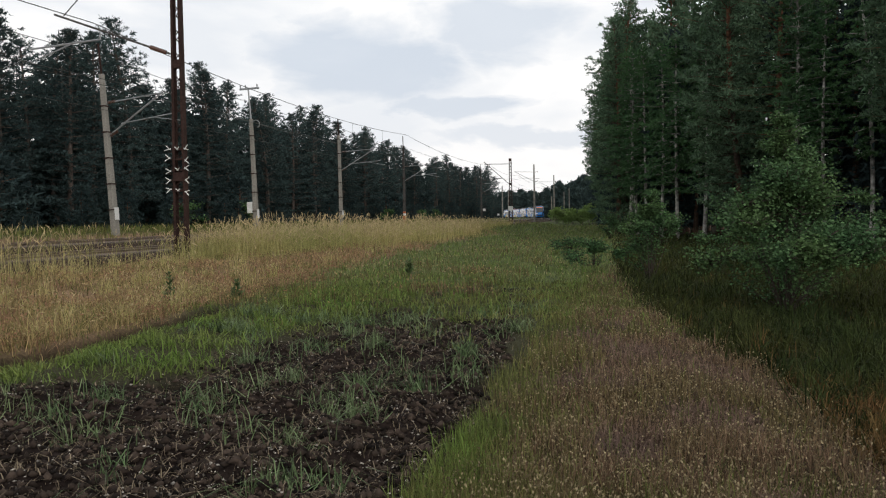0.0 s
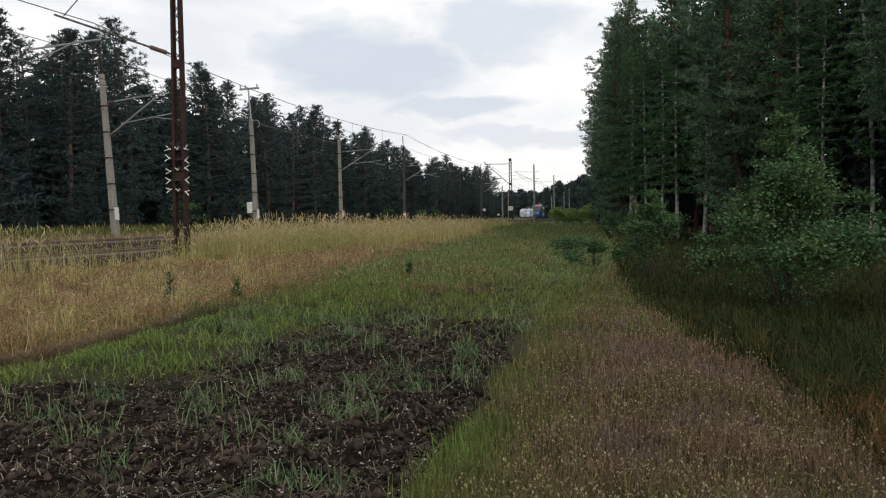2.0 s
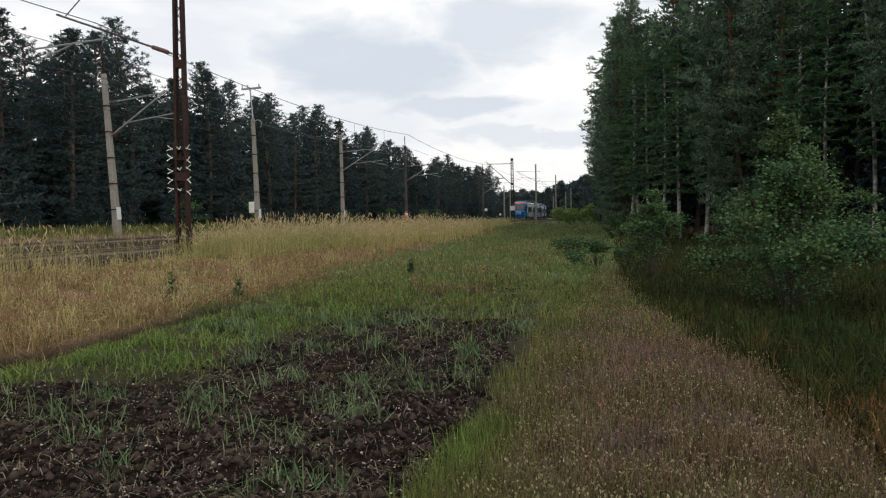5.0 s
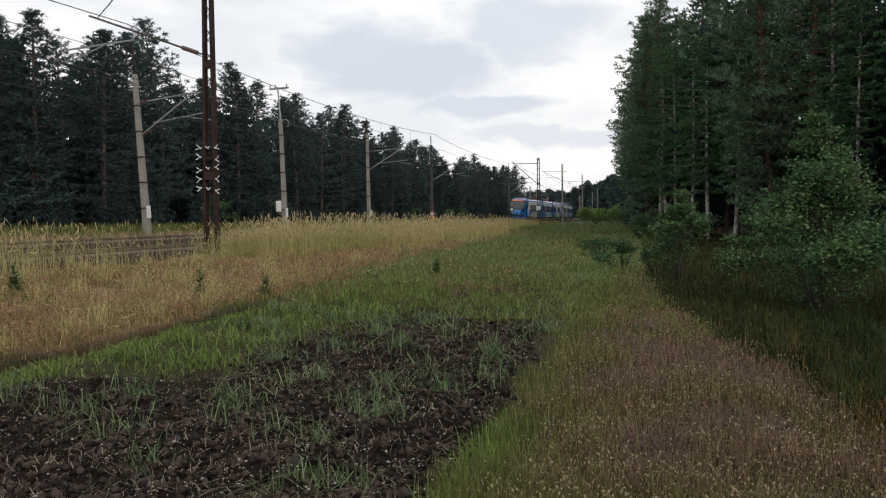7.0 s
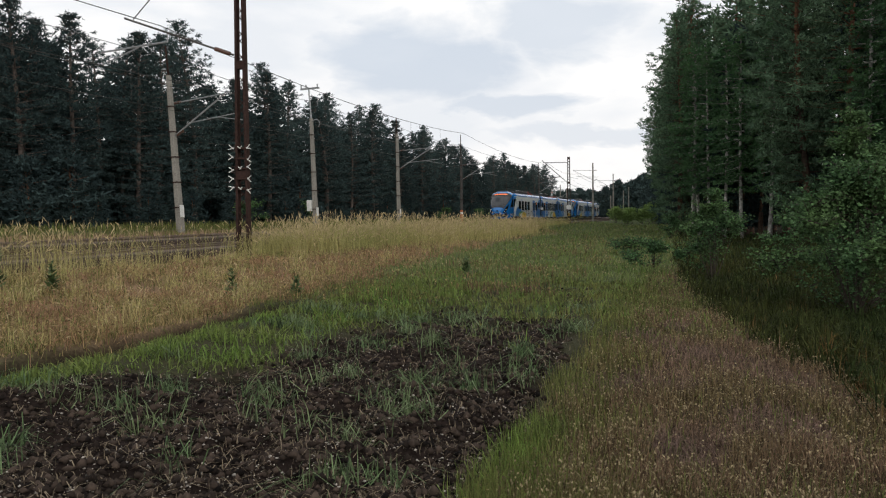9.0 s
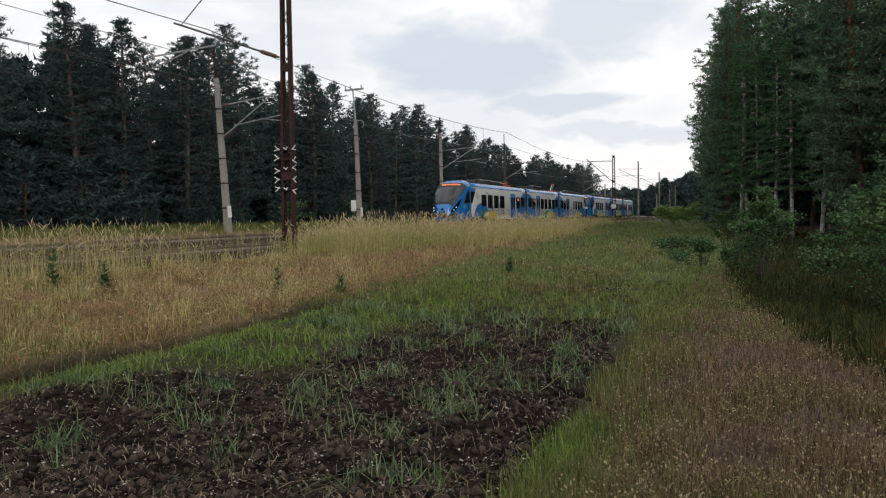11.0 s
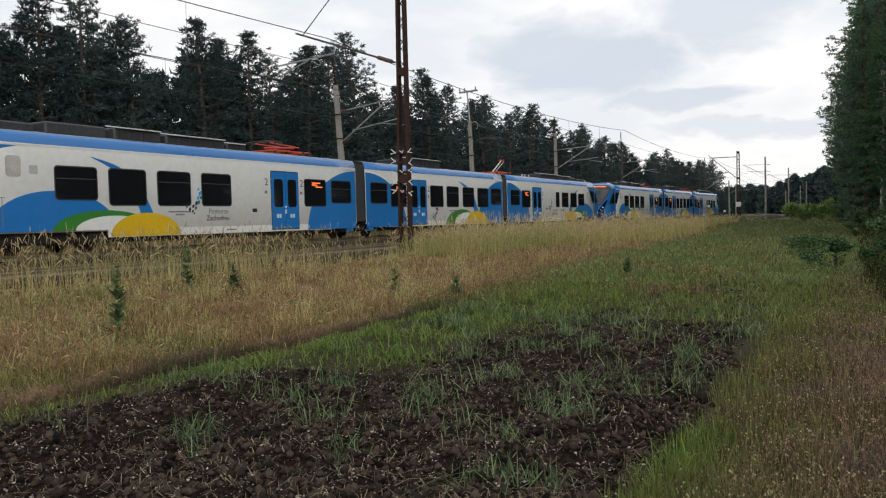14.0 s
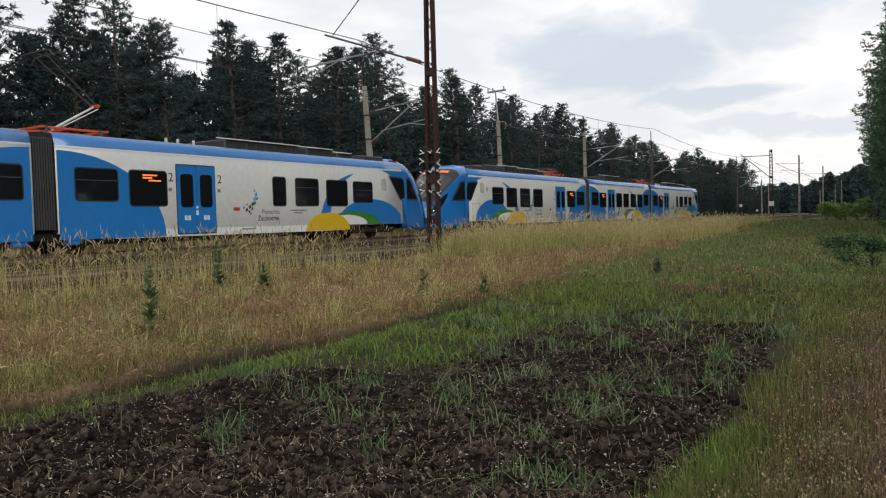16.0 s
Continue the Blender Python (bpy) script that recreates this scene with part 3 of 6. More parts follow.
def door_of(car, y0, y1, side):
    d = part("door", side_shape(rounded(y0, y1, 0.50, 2.88, 0.05), side, 0.010), M["seal"], car)
    mid = (y0 + y1) / 2
    for a, b in ((y0 + 0.03, mid - 0.012), (mid + 0.012, y1 - 0.03)):
        leaf = part("door_leaf", side_shape(rounded(a, b, 0.54, 2.84, 0.04), side, 0.022), M["blue"], d, "blue sliding door leaf")
    for a, b in ((y0 + 0.17, mid - 0.15), (mid + 0.15, y1 - 0.17)):
        part("door_window", side_shape(rounded(a, b, 1.42, 2.55, 0.12), side, 0.030), M["tinted"], d)
        bm = bmesh.new()
        for j in range(2):
            box(bm, side * (HALF + 0.022), side * (HALF + 0.029), (a + b) / 2 - 0.14 + 0.15 * j, (a + b) / 2 - 0.03 + 0.15 * j, 0.98, 1.14)
        part("pictogram", bm, M["inkwhite"], d)
    bm = bmesh.new()
    rod(bm, (side * (HALF + 0.02), mid, 1.42), (side * (HALF + 0.04), mid, 1.42), 0.05, sides=8)
    part("door_button", bm, M["inkwhite"], d)
    bm = bmesh.new()
    box(bm, side * (HALF + 0.022), side * (HALF + 0.03), mid - 0.05, mid + 0.05, 1.15, 1.32)
    part("notice", bm, M["inkwhite"], d)


def roof_kit(car, items):
    """Boxes on the roof: (y0, y1, half width, top, lid)."""
    for y0, y1, w, top, lid in items:
        bm = bmesh.new()
        top -= 0.06
        box(bm, -w, w, y0, y1, 3.60, top, 0.05)
        b = part("roof_unit", bm, M["boxgrey"], car, "grey roof equipment box")
        if lid:
            bm = bmesh.new()
            box(bm, -0.34, 0.34, y0 + 0.08, y1 - 0.08, -0.02, 0.02, 0.01, Matrix.Translation((w - 0.22, 0, top + 0.035)) @ pose(0, 0, 0, 0, 9, 0))
            part("lid", bm, M["lidgrey"], b, "pale cover strip")
            bm = bmesh.new()
            for k in range(int((y1 - y0) / 0.5)):
                box(bm, w + 0.001, w + 0.02, y0 + 0.15 + 0.5 * k, y0 + 0.5 + 0.5 * k, 3.62, top - 0.06)
            part("grille", bm, M["seal"], b)


def pantograph(car, yc, raised, way):
    bm = bmesh.new()
    for sx in (-0.55, 0.55):
        box(bm, sx - 0.04, sx + 0.04, yc - 1.1, yc + 1.1, 3.80, 3.87, 0.01)
    for sy in (-1.05, -0.2, 1.05):
        box(bm, -0.75, 0.75, yc + sy - 0.04, yc + sy + 0.04, 3.80, 3.86, 0.01)
    p = part("pantograph", bm, M["orange"], car, "raised orange-red pantograph" if raised else "folded orange-red pantograph")
    for sx in (-0.6, 0.6):
        for sy in (-0.9, 0.9):
            bm = bmesh.new()
            rings = [(3.55, 0.05)] + [(3.58 + 0.07 * k + dz, rr) for k in range(4) for dz, rr in ((0.0, 0.05), (0.005, 0.09), (0.03, 0.09), (0.035, 0.05))] + [(3.87, 0.05)]
            for (za, ra), (zb, rb) in zip(rings, rings[1:]):
                rod(bm, (sx, yc + sy, za), (sx, yc + sy, zb), ra, rb, 8)
            bmesh.ops.remove_doubles(bm, verts=bm.verts, dist=0.0005)
            part("insulator", bm, M["porcelain"], p)
    bm = bmesh.new()
    if raised:
        knee, head = (yc + way * 1.15, 4.72), (yc - way * 0.55, 6.02)
        rod(bm, (0, yc - way * 0.35, 3.85), (0, knee[0], knee[1]), 0.045, 0.035)
        rod(bm, (0.18, yc - way * 0.1, 3.95), (0.18, knee[0], knee[1] - 0.1), 0.02)
        part("lower_arm", bm, M["lidgrey"], p)
        bm = bmesh.new()
        rod(bm, (-0.2, knee[0], knee[1]), (0.2, knee[0], knee[1]), 0.055, sides=8)
        part("knee_joint", bm, M["orange"], p, "orange-red knee joint")
        bm = bmesh.new()
        for sx in (-0.12, 0.12):
            rod(bm, (sx, knee[0], knee[1]), (sx * 2.4, head[0], head[1]), 0.026, 0.022)
        part("upper_arm", bm, M["greymast"], p)
        bm = bmesh.new()
        hz = head[1] + 0.12
    else:
        rod(bm, (0, yc - 0.9, 3.97), (0, yc + 1.0, 4.08), 0.045)
        for sx in (-0.25, 0.25):
            rod(bm, (sx, yc + 1.0, 4.08), (sx * 1.6, yc - 1.0, 4.16), 0.03)
        part("folded_arm", bm, M["orange"], p)
        bm = bmesh.new()
        head, hz = (yc - 1.0, 4.16), 4.22
    for sy in (-0.22, 0.22):
        pts = [(-0.95, hz - 0.22), (-0.75, hz - 0.03), (-0.5, hz), (0.5, hz), (0.75, hz - 0.03), (0.95, hz - 0.22)]
        for (xa, za), (xb, zb) in zip(pts, pts[1:]):
            rod(bm, (xa, head[0] + sy, za), (xb, head[0] + sy, zb), 0.025, sides=5)
    rod(bm, (0, head[0] - 0.22, hz - 0.05), (0, head[0] + 0.22, hz - 0.05), 0.025, sides=5)
    part("collector_head", bm, M["greymast"], p)


def bogie(car, yc):
    bm = bmesh.new()
    for sx in (-1.05, 1.05):
        box(bm, sx - 0.1, sx + 0.1, yc - 1.75, yc + 1.75, 0.42, 0.68, 0.04)
        for sy in (-1.25, 1.25):
            box(bm, sx * 1.12 - 0.12, sx * 1.12 + 0.12, yc + sy - 0.22, yc + sy + 0.22, 0.3, 0.62, 0.05)
    box(bm, -1.0, 1.0, yc - 0.3, yc + 0.3, 0.35, 0.7, 0.04)
    b = part("bogie", bm, M["under"], car, "dirty dark bogie frame")
    for sy in (-1.25, 1.25):
        for sx in (-0.75, 0.75):
            bm = bmesh.new()
            rod(bm, (sx - 0.065, yc + sy, 0.425), (sx + 0.065, yc + sy, 0.425), 0.425, sides=28)
            rod(bm, (sx - 0.09 if sx < 0 else sx + 0.065, yc + sy, 0.425), (sx - 0.065 if sx < 0 else sx + 0.09, yc + sy, 0.425), 0.2, sides=16)
            part("wheel", bm, M["rust"], b)


def shell(car, y0, y1, cab):
    """The body of a car from y0 to y1, where the cab (0: none, -1: at y0, 1: at y1) is left open for its own part."""
    a, b = (y0 + 3.2 if cab < 0 else y0), (y1 - 3.2 if cab > 0 else y1)
    prof = [(x, z) for x, z in SIDE] + [(-x, z) for x, z in SIDE[-2::-1]]
    bm = bmesh.new()
    stations = np.linspace(a, b, 12)
    rows = [[bm.verts.new((x, y, z)) for x, z in prof] for y in stations]
    k = len(prof)
    for r0, r1 in zip(rows, rows[1:]):
        for j in range(k):
            f = bm.faces.new((r0[j], r0[(j + 1) % k], r1[(j + 1) % k], r1[j]))
            zc = (prof[j][1] + prof[(j + 1) % k][1]) / 2
            f.material_index = 3 if j == k - 1 else 2 if zc > 3.6 else 1 if zc > 3.27 else 0
            f.smooth = j not in (k - 1,)
    for r in (rows[0], rows[-1]):
        f = bm.faces.new(r)
        f.material_index = 3
    body_part = part("body", bm, [M["white"], M["bluegloss"], M["roofgrey"], M["under"]], car, "white body with a blue roof edge")
    bm = bmesh.new()
    for side in (-1, 1):
        box(bm, side * (HALF - 0.03), side * (HALF + 0.004), a, b, 3.165, 3.20)
    part("trim_line", bm, M["signwhite"], body_part)
    bm = bmesh.new()
    box(bm, -1.2, 1.2, a + 0.3, b - 0.3, 0.28, 0.5, 0.05)
    part("underframe", bm, M["under"], car)
    return body_part


def cab_of(car, tip, way):
    """The blue cab; way 1: the tip faces -y."""
    m = Matrix.Translation((0, tip, 0)) @ Matrix.Diagonal((1, way, 1, 1))
    ys = [0, 0.03, 0.08, 0.15, 0.25, 0.4, 0.6, 0.85, 1.15, 1.5, 1.85, 2.2, 2.6, 3.0, 3.2]
    As = [k / 20 for k in range(0, 41)]
    bm = grid_patch(ys, As, 0.0, m)
    bm.verts.ensure_lookup_table()
    bm.faces.new([bm.verts[k] for k in range(len(As))])
    low = [bm.verts[i * len(As)] for i in range(len(ys))]
    high = [bm.verts[i * len(As) + len(As) - 1] for i in range(len(ys))]
    for i in range(len(ys) - 1):
        bm.faces.new((low[i], low[i + 1], high[i + 1], high[i]))
    cab = part("cab", bm, M["bluegloss"], car, "rounded blue driving cab")
    part("windscreen_surround", grid_patch([0.36, 0.5, 0.7, 0.95, 1.25, 1.55, 1.85, 2.1, 2.42], [0.66 + 0.68 * k / 14 for k in range(15)], 0.008, m), M["seal"], cab, "black windscreen surround")
    ws = part("windscreen", grid_patch([0.5, 0.65, 0.85, 1.05, 1.3, 1.5, 1.7, 1.84], [0.71 + 0.58 * k / 12 for k in range(13)], 0.016, m), M["screen"], cab, "raked dark windscreen")
    for a0, a1 in ((0.98, 0.80), (1.06, 1.22)):
        bm = bmesh.new()
        rod(bm, m @ nose_point(0.52, a0, 0.04), m @ nose_point(0.86, a1, 0.045), 0.018, sides=5)
        part("wiper", bm, M["seal"], ws)
    part("display_text", grid_patch([2.04, 2.10, 2.16, 2.20], [0.885 + 0.22 * k / 10 for k in range(11)], 0.02, m), M["amber"], cab, "lit amber front destination text")
    for sgn in (-1, 1):
        bm = bmesh.new()
        ys, n = [0.22, 0.4, 0.6, 0.85, 1.1, 1.35], 5
        rows = []
        for i, yy in enumerate(ys):
            c, w = 0.455 + 0.10 * i / n, 0.075 * math.sin(math.pi * (0.16 + 0.80 * i / n)) + 0.008
            rows.append([bm.verts.new(m @ nose_point(yy, 1 + sgn * (1 - (c - w + 2 * w * j / 3)), 0.014)) for j in range(4)])
        for r0, r1 in zip(rows, rows[1:]):
            for j in range(3):
                bm.faces.new((r0[j], r0[j + 1], r1[j + 1], r1[j]))
        hl = part("headlight", bm, M["tinted"], car, "slanted headlight cluster")
        for yy, aa in ((0.42, 0.47), (0.66, 0.495)):
            bm = bmesh.new()
            bmesh.ops.create_uvsphere(bm, u_segments=10, v_segments=6, radius=0.034)
            bmesh.ops.translate(bm, vec=m @ nose_point(yy, 1 + sgn * (1 - aa), 0.02), verts=bm.verts)
            part("lamp", bm, M["lamp"] if way > 0 else M["red"], hl)
    for lo, hi in ((0.13, 0.36), (1.64, 1.87)):
        part("front_grille", grid_patch([0.0, 0.04, 0.1, 0.2, 0.35, 0.55, 0.72], [lo + (hi - lo) * k / 5 for k in range(6)], 0.012, m), M["under"], cab, "black recessed bumper mask")
        for k in range(3):
            aa = lo + (hi - lo) * (0.25 + 0.25 * k)
            bm = bmesh.new()
            pts = [m @ nose_point(yy, aa, 0.02) for yy in (0.03, 0.1, 0.25, 0.45, 0.65)]
            for pa, pb in zip(pts, pts[1:]):
                rod(bm, pa, pb, 0.012, sides=4)
            part("grille_bar", bm, M["boxgrey"], cab)
    bm = bmesh.new()
    box(bm, -0.40, 0.40, -0.015, 0.02, 0.68, 1.03, 0.01, m)
    part("bumper_panel", bm, M["under"], cab, "black bumper panel")
    bm = bmesh.new()
    box(bm, -0.16, 0.16, -0.22, 0.1, 0.74, 0.96, 0.03, m)
    part("coupler", bm, M["seal"], cab, "black automatic coupler")
    bm = bmesh.new()
    rod(bm, m @ Vector((0, -0.01, 1.34)), m @ Vector((0, 0.06, 1.36)), 0.09, sides=12)
    part("maker_badge", bm, M["tinted"], cab)
    for side in (-1, 1):
        frame_part = part("cab_window", cab_glass(((1.52, 1.78), (3.42, 1.80)), ((2.42, 2.86), (4.32, 2.90)), side, 0.016, m), M["seal"], car, "slanted dark cab side window")
        part("pane", cab_glass(((1.72, 1.86), (3.36, 1.87)), ((2.50, 2.78), (4.18, 2.82)), side, 0.024, m), M["tinted"], frame_part, "dark tinted glass")
        edge = [(2.80, 0.46), (2.95, 1.0), (3.15, 1.6), (3.45, 2.2), (3.85, 2.7), (4.3, 3.0), (4.9, 3.14), (2.80, 3.14)]
        part("cab_paint", side_shape([(tip + way * y, z) for y, z in edge], side, 0.004), M["blue"], car, "blue paint sweeping back from the cab")
    bm = bmesh.new()
    box(bm, -0.8, 0.8, 2.7, 4.25, 3.5, 3.80, 0.15, m)
    part("roof_fairing", bm, M["bluegloss"], cab)


def bellows(car, y0, y1):
    bm = bmesh.new()
    n = 9
    for k in range(n):
        a = y0 + (y1 - y0) * k / n
        b = y0 + (y1 - y0) * (k + 0.72) / n
        box(bm, -HALF + 0.04, HALF - 0.04, a, b, 0.75, 3.42, 0.02)
    box(bm, -HALF + 0.12, HALF - 0.12, y0, y1, 0.8, 3.36)
    part("bellows", bm, M["bellows"], car, "grey folded gangway bellows")


def skirt(car, a, b):
    """Lower side panels between the bogies."""
    for side in (-1, 1):
        n = 5
        for k in range(n):
            y0, y1 = a + (b - a) * k / n + 0.008, a + (b - a) * (k + 1) / n - 0.008
            bm = bmesh.new()
            box(bm, side * (HALF - 0.06), side * (HALF - 0.001), y0, y1, 0.44, 0.705, 0.008)
            part("skirt_panel", bm, M["white"], car)


def livery(car, name, pts, side, mat, layer):
    part("livery_panel", side_shape(pts, side, 0.004 + 0.0015 * layer), mat, car, name)


def emblem(car, y, z, side):
    for dy, dz, w, mat in ((0.0, 0.05, 0.13, "ink"), (0.14, 0.0, 0.10, "ink"), (0.16, 0.16, 0.13, "ink"), (0.28, 0.10, 0.12, "teal"), (0.30, 0.26, 0.14, "ink"), (0.42, 0.30, 0.13, "teal"), (0.40, 0.45, 0.15, "sky_mark"), (0.48, 0.60, 0.16, "sky_mark"), (0.54, 0.48, 0.12, "teal"), (0.44, 0.78, 0.10, "sky_mark"), (-0.12, 0.16, 0.08, "ink"), (0.05, 0.28, 0.07, "ink"), (0.22, -0.06, 0.07, "ink")):
        pts = [(y + side * (dy + w * ax), z + dz + w * az) for ax, az in ((0.1, 0.0), (0.8, 0.35), (0.75, 1.25), (0.0, 0.8))]
        part("emblem_mark", side_shape(pts if side > 0 else pts[::-1], side, 0.009), M[mat], car, "dark and blue mosaic mark")


def gangway_steps(car, y):
    for side in (-1, 1):
        bm = bmesh.new()
        box(bm, side * 1.2, side * 1.43, y - 0.2, y + 0.2, 0.30, 0.42, 0.02)
        box(bm, side * 1.3, side * 1.42, y - 0.22, y + 0.22, 0.42, 0.66, 0.02)
        part("step", bm, M["blue"], car, "light blue foot step")


def small_marks(car, spots, side):
    for y, z, w, h in spots:
        bm = bmesh.new()
        box(bm, side * (HALF + 0.003), side * (HALF + 0.006), y, y + w, z, z + h)
        part("small_print", bm, M["inkgrey"], car)


def end_car(k, y0, y1, first):
    car = thing("train_car", "white and blue electric train car with driving cab", "train car", "train cars")
    body_part = shell(car, y0, y1, -1 if first else 1)
    cab_of(car, y0 if first else y1, 1 if first else -1)
    for side in (-1, 1):
        if first:
            windows_of(car, [("o", 6.05, 7.43, 1.64, 2.60), ("n", 7.9, 9.28, 1.48, 2.60), ("o", 9.8, 11.19, 1.48, 2.60), ("o", 11.76, 13.16, 1.48, 2.60), ("d", 17.49, 18.9, 1.48, 2.58), ("o", 19.35, 20.76, 1.63, 2.58)], side)
            door_of(car, 15.38, 17.08, side)
            livery(car, "blue arch", arch(6.05, 2.1, 1.2, 0.68), side, M["blue"], 0)
            livery(car, "green arch", arch(7.75, 1.85, 0.62, 0.68), side, M["green_paint"], 1)
            livery(car, "white arch", arch(8.1, 1.45, 0.45, 0.68), side, M["white"], 2)
            livery(car, "yellow arch", arch(9.3, 1.42, 0.76), side, M["yellow"], 3)
            livery(car, "blue crescent", crescent(7.3, 2.95, 9.55, 1.22, 0.35, 0.42), side, M["blue"], 1)
            livery(car, "blue arch at the gangway", arch(21.2, 3.55, 2.62, y_hi=21.15), side, M["blue"], 0)
            emblem(car, 11.1, 1.2, side)
            words("Pomorze", 0.27, 0, 12.02 if side > 0 else 13.1, 1.17, side, M["inkgrey"], car)
            words("Zachodnie", 0.27, 0, 11.9 if side > 0 else 13.2, 0.92, side, M["ink"], car)
            for yy in (15.02, 17.18):
                words("2", 0.42, 0, yy if side > 0 else yy + 0.2, 2.28, side, M["ink"], car)
            small_marks(car, [(10.2, 1.22, 1.0, 0.05), (10.5, 1.12, 0.4, 0.05), (15.02, 1.95, 0.14, 0.12), (17.18, 1.95, 0.14, 0.12), (12.9, 0.55, 0.5, 0.05), (3.6, 1.65, 0.9, 0.02), (3.6, 0.8, 0.02, 0.85), (4.4, 0.8, 0.02, 0.85)], side)
            part("crest", side_shape(rounded(4.55, 5.0, 2.25, 2.85, 0.1), side, 0.008), M["crest"], car, "grey griffin crest")
            part("crest", side_shape(rounded(5.25, 5.5, 2.35, 2.6, 0.02), side, 0.008), M["crest"], car)
            part("service_plate", side_shape(rounded(14.3, 14.55, 1.22, 1.36, 0.02), side, 0.01), M["ink"], car)
        else:
            windows_of(car, [("o", 38.71, 40.12, 1.63, 2.58), ("d", 40.57, 41.97, 1.48, 2.58), ("n", 46.98, 47.66, 1.5, 2.58), ("o", 48.26, 49.62, 1.5, 2.57), ("n", 50.18, 51.54, 1.5, 2.56), ("o", 51.99, 53.37, 1.66, 2.54)], side)
            door_of(car, 42.36, 44.07, side)
            livery(car, "blue arch", arch(53.3, 2.45, 1.12, 0.68, y_hi=55.6), side, M["blue"], 0)
            livery(car, "green arch", arch(52.0, 1.9, 0.58, 0.68), side, M["green_paint"], 1)
            livery(car, "white arch", arch(51.5, 1.45, 0.42, 0.68), side, M["white"], 2)
            livery(car, "yellow arch", arch(50.25, 1.42, 0.74), side, M["yellow"], 3)
            livery(car, "blue crescent", crescent(52.0, 2.9, 49.75, 1.15, 0.34, 0.52), side, M["blue"], 1)
            livery(car, "blue arch at the gangway", arch(38.2, 3.7, 2.62, y_lo=38.15), side, M["blue"], 0)
            emblem(car, 45.5, 1.2, side)
            words("Pomorze", 0.27, 0, 46.3 if side > 0 else 47.4, 1.17, side, M["inkgrey"], car)
            words("Zachodnie", 0.27, 0, 46.1 if side > 0 else 47.4, 0.92, side, M["ink"], car)
            for yy in (42.05, 44.17):
                words("2", 0.42, 0, yy if side > 0 else yy + 0.2, 2.28, side, M["ink"], car)
            small_marks(car, [(47.9, 1.28, 1.0, 0.05), (48.1, 1.18, 0.5, 0.05), (42.05, 1.95, 0.14, 0.12), (44.17, 1.95, 0.14, 0.12), (45.3, 0.6, 0.7, 0.05)], side)
            part("crest", side_shape(rounded(54.1, 54.5, 2.2, 2.75, 0.1), side, 0.008), M["crest"], car, "grey griffin crest")
            part("service_plate", side_shape(rounded(44.9, 45.2, 1.3, 1.42, 0.02), side, 0.01), M["red"], car)
    if first:
        bellows(car, y1, 21.95)
        skirt(car, 7.8, 19.3)
        gangway_steps(car, 20.75)
        bogie(car, y0 + 6.2)
        roof_kit(car, [(4.5, 5.8, 0.95, 3.95, 0), (6.1, 8.2, 1.0, 4.05, 0), (8.5, 10.4, 1.0, 4.08, 1), (10.6, 13.4, 1.02, 4.02, 1), (13.6, 14.6, 0.9, 3.95, 1)])
        pantograph(car, 17.6, False, 1)
    else:
        bellows(car, 37.4, y0)
        skirt(car, 40.0, 51.3)
        gangway_steps(car, 38.6)
        bogie(car, y1 - 6.2)
        roof_kit(car, [(45.0, 49.0, 1.02, 4.02, 1), (49.5, 51.2, 1.0, 4.0, 1), (51.6, 52.6, 0.9, 3.92, 1), (53.2, 55.0, 0.95, 3.9, 0)])
        pantograph(car, 39.3, k == 0, 1)
        bm = bmesh.new()
        for yy in (42.8, 43.3, 44.0):
            rod(bm, (0.5, yy, 3.55), (0.5, yy, 3.85), 0.05)
        part("roof_insulator", bm, M["lidgrey"], car)
    return car


def middle_car(y0, y1):
    car = thing("train_car", "white and blue middle train car with passenger doors", "train car", "train cars")
    shell(car, y0, y1, 0)
    for side in (-1, 1):
        windows_of(car, [("o", 22.42, 23.8, 1.64, 2.59), ("d", 24.19, 25.6, 1.48, 2.57), ("n", 28.12, 29.5, 1.48, 2.59), ("o", 29.95, 31.33, 1.48, 2.59), ("o", 31.9, 33.29, 1.48, 2.58), ("n", 33.82, 35.23, 1.48, 2.58), ("o", 35.69, 37.1, 1.64, 2.59)], side)
        door_of(car, 25.98, 27.7, side)
        livery(car, "blue arch at the gangway", arch(22.0, 3.6, 2.62, y_lo=22.0), side, M["blue"], 0)
        livery(car, "blue arch at the gangway", arch(37.35, 3.5, 2.65, y_hi=37.35), side, M["blue"], 0)
        livery(car, "green arch", arch(31.75, 1.95, 0.86), side, M["green_paint"], 1)
        livery(car, "white arch", arch(32.4, 1.6, 0.68), side, M["white"], 2)
        livery(car, "yellow arch", arch(33.7, 1.5, 0.76), side, M["yellow"], 3)
        livery(car, "blue crescent", crescent(31.4, 2.95, 33.9, 1.15, 0.35, 0.45), side, M["blue"], 1)
        emblem(car, 28.3, 0.75, side)
        for yy in (25.66, 27.8):
            words("2", 0.42, 0, yy if side > 0 else yy + 0.2, 2.28, side, M["ink"], car)
        small_marks(car, [(30.2, 1.22, 0.9, 0.05), (30.4, 1.12, 0.5, 0.05), (25.66, 1.95, 0.14, 0.12), (27.8, 1.95, 0.14, 0.12)], side)
        part("service_plate", side_shape(rounded(28.65, 28.9, 1.3, 1.42, 0.02), side, 0.01), M["red"], car)
    skirt(car, 24.1, 35.5)
    gangway_steps(car, 22.4)
    gangway_steps(car, 37.0)
    bogie(car, 21.6)
    bogie(car, 37.75)
    roof_kit(car, [(26.6, 30.0, 1.02, 4.12, 1), (24.2, 24.9, 0.5, 3.78, 0), (32.5, 32.9, 0.3, 3.74, 0), (35.2, 35.5, 0.3, 3.74, 0)])
    return car


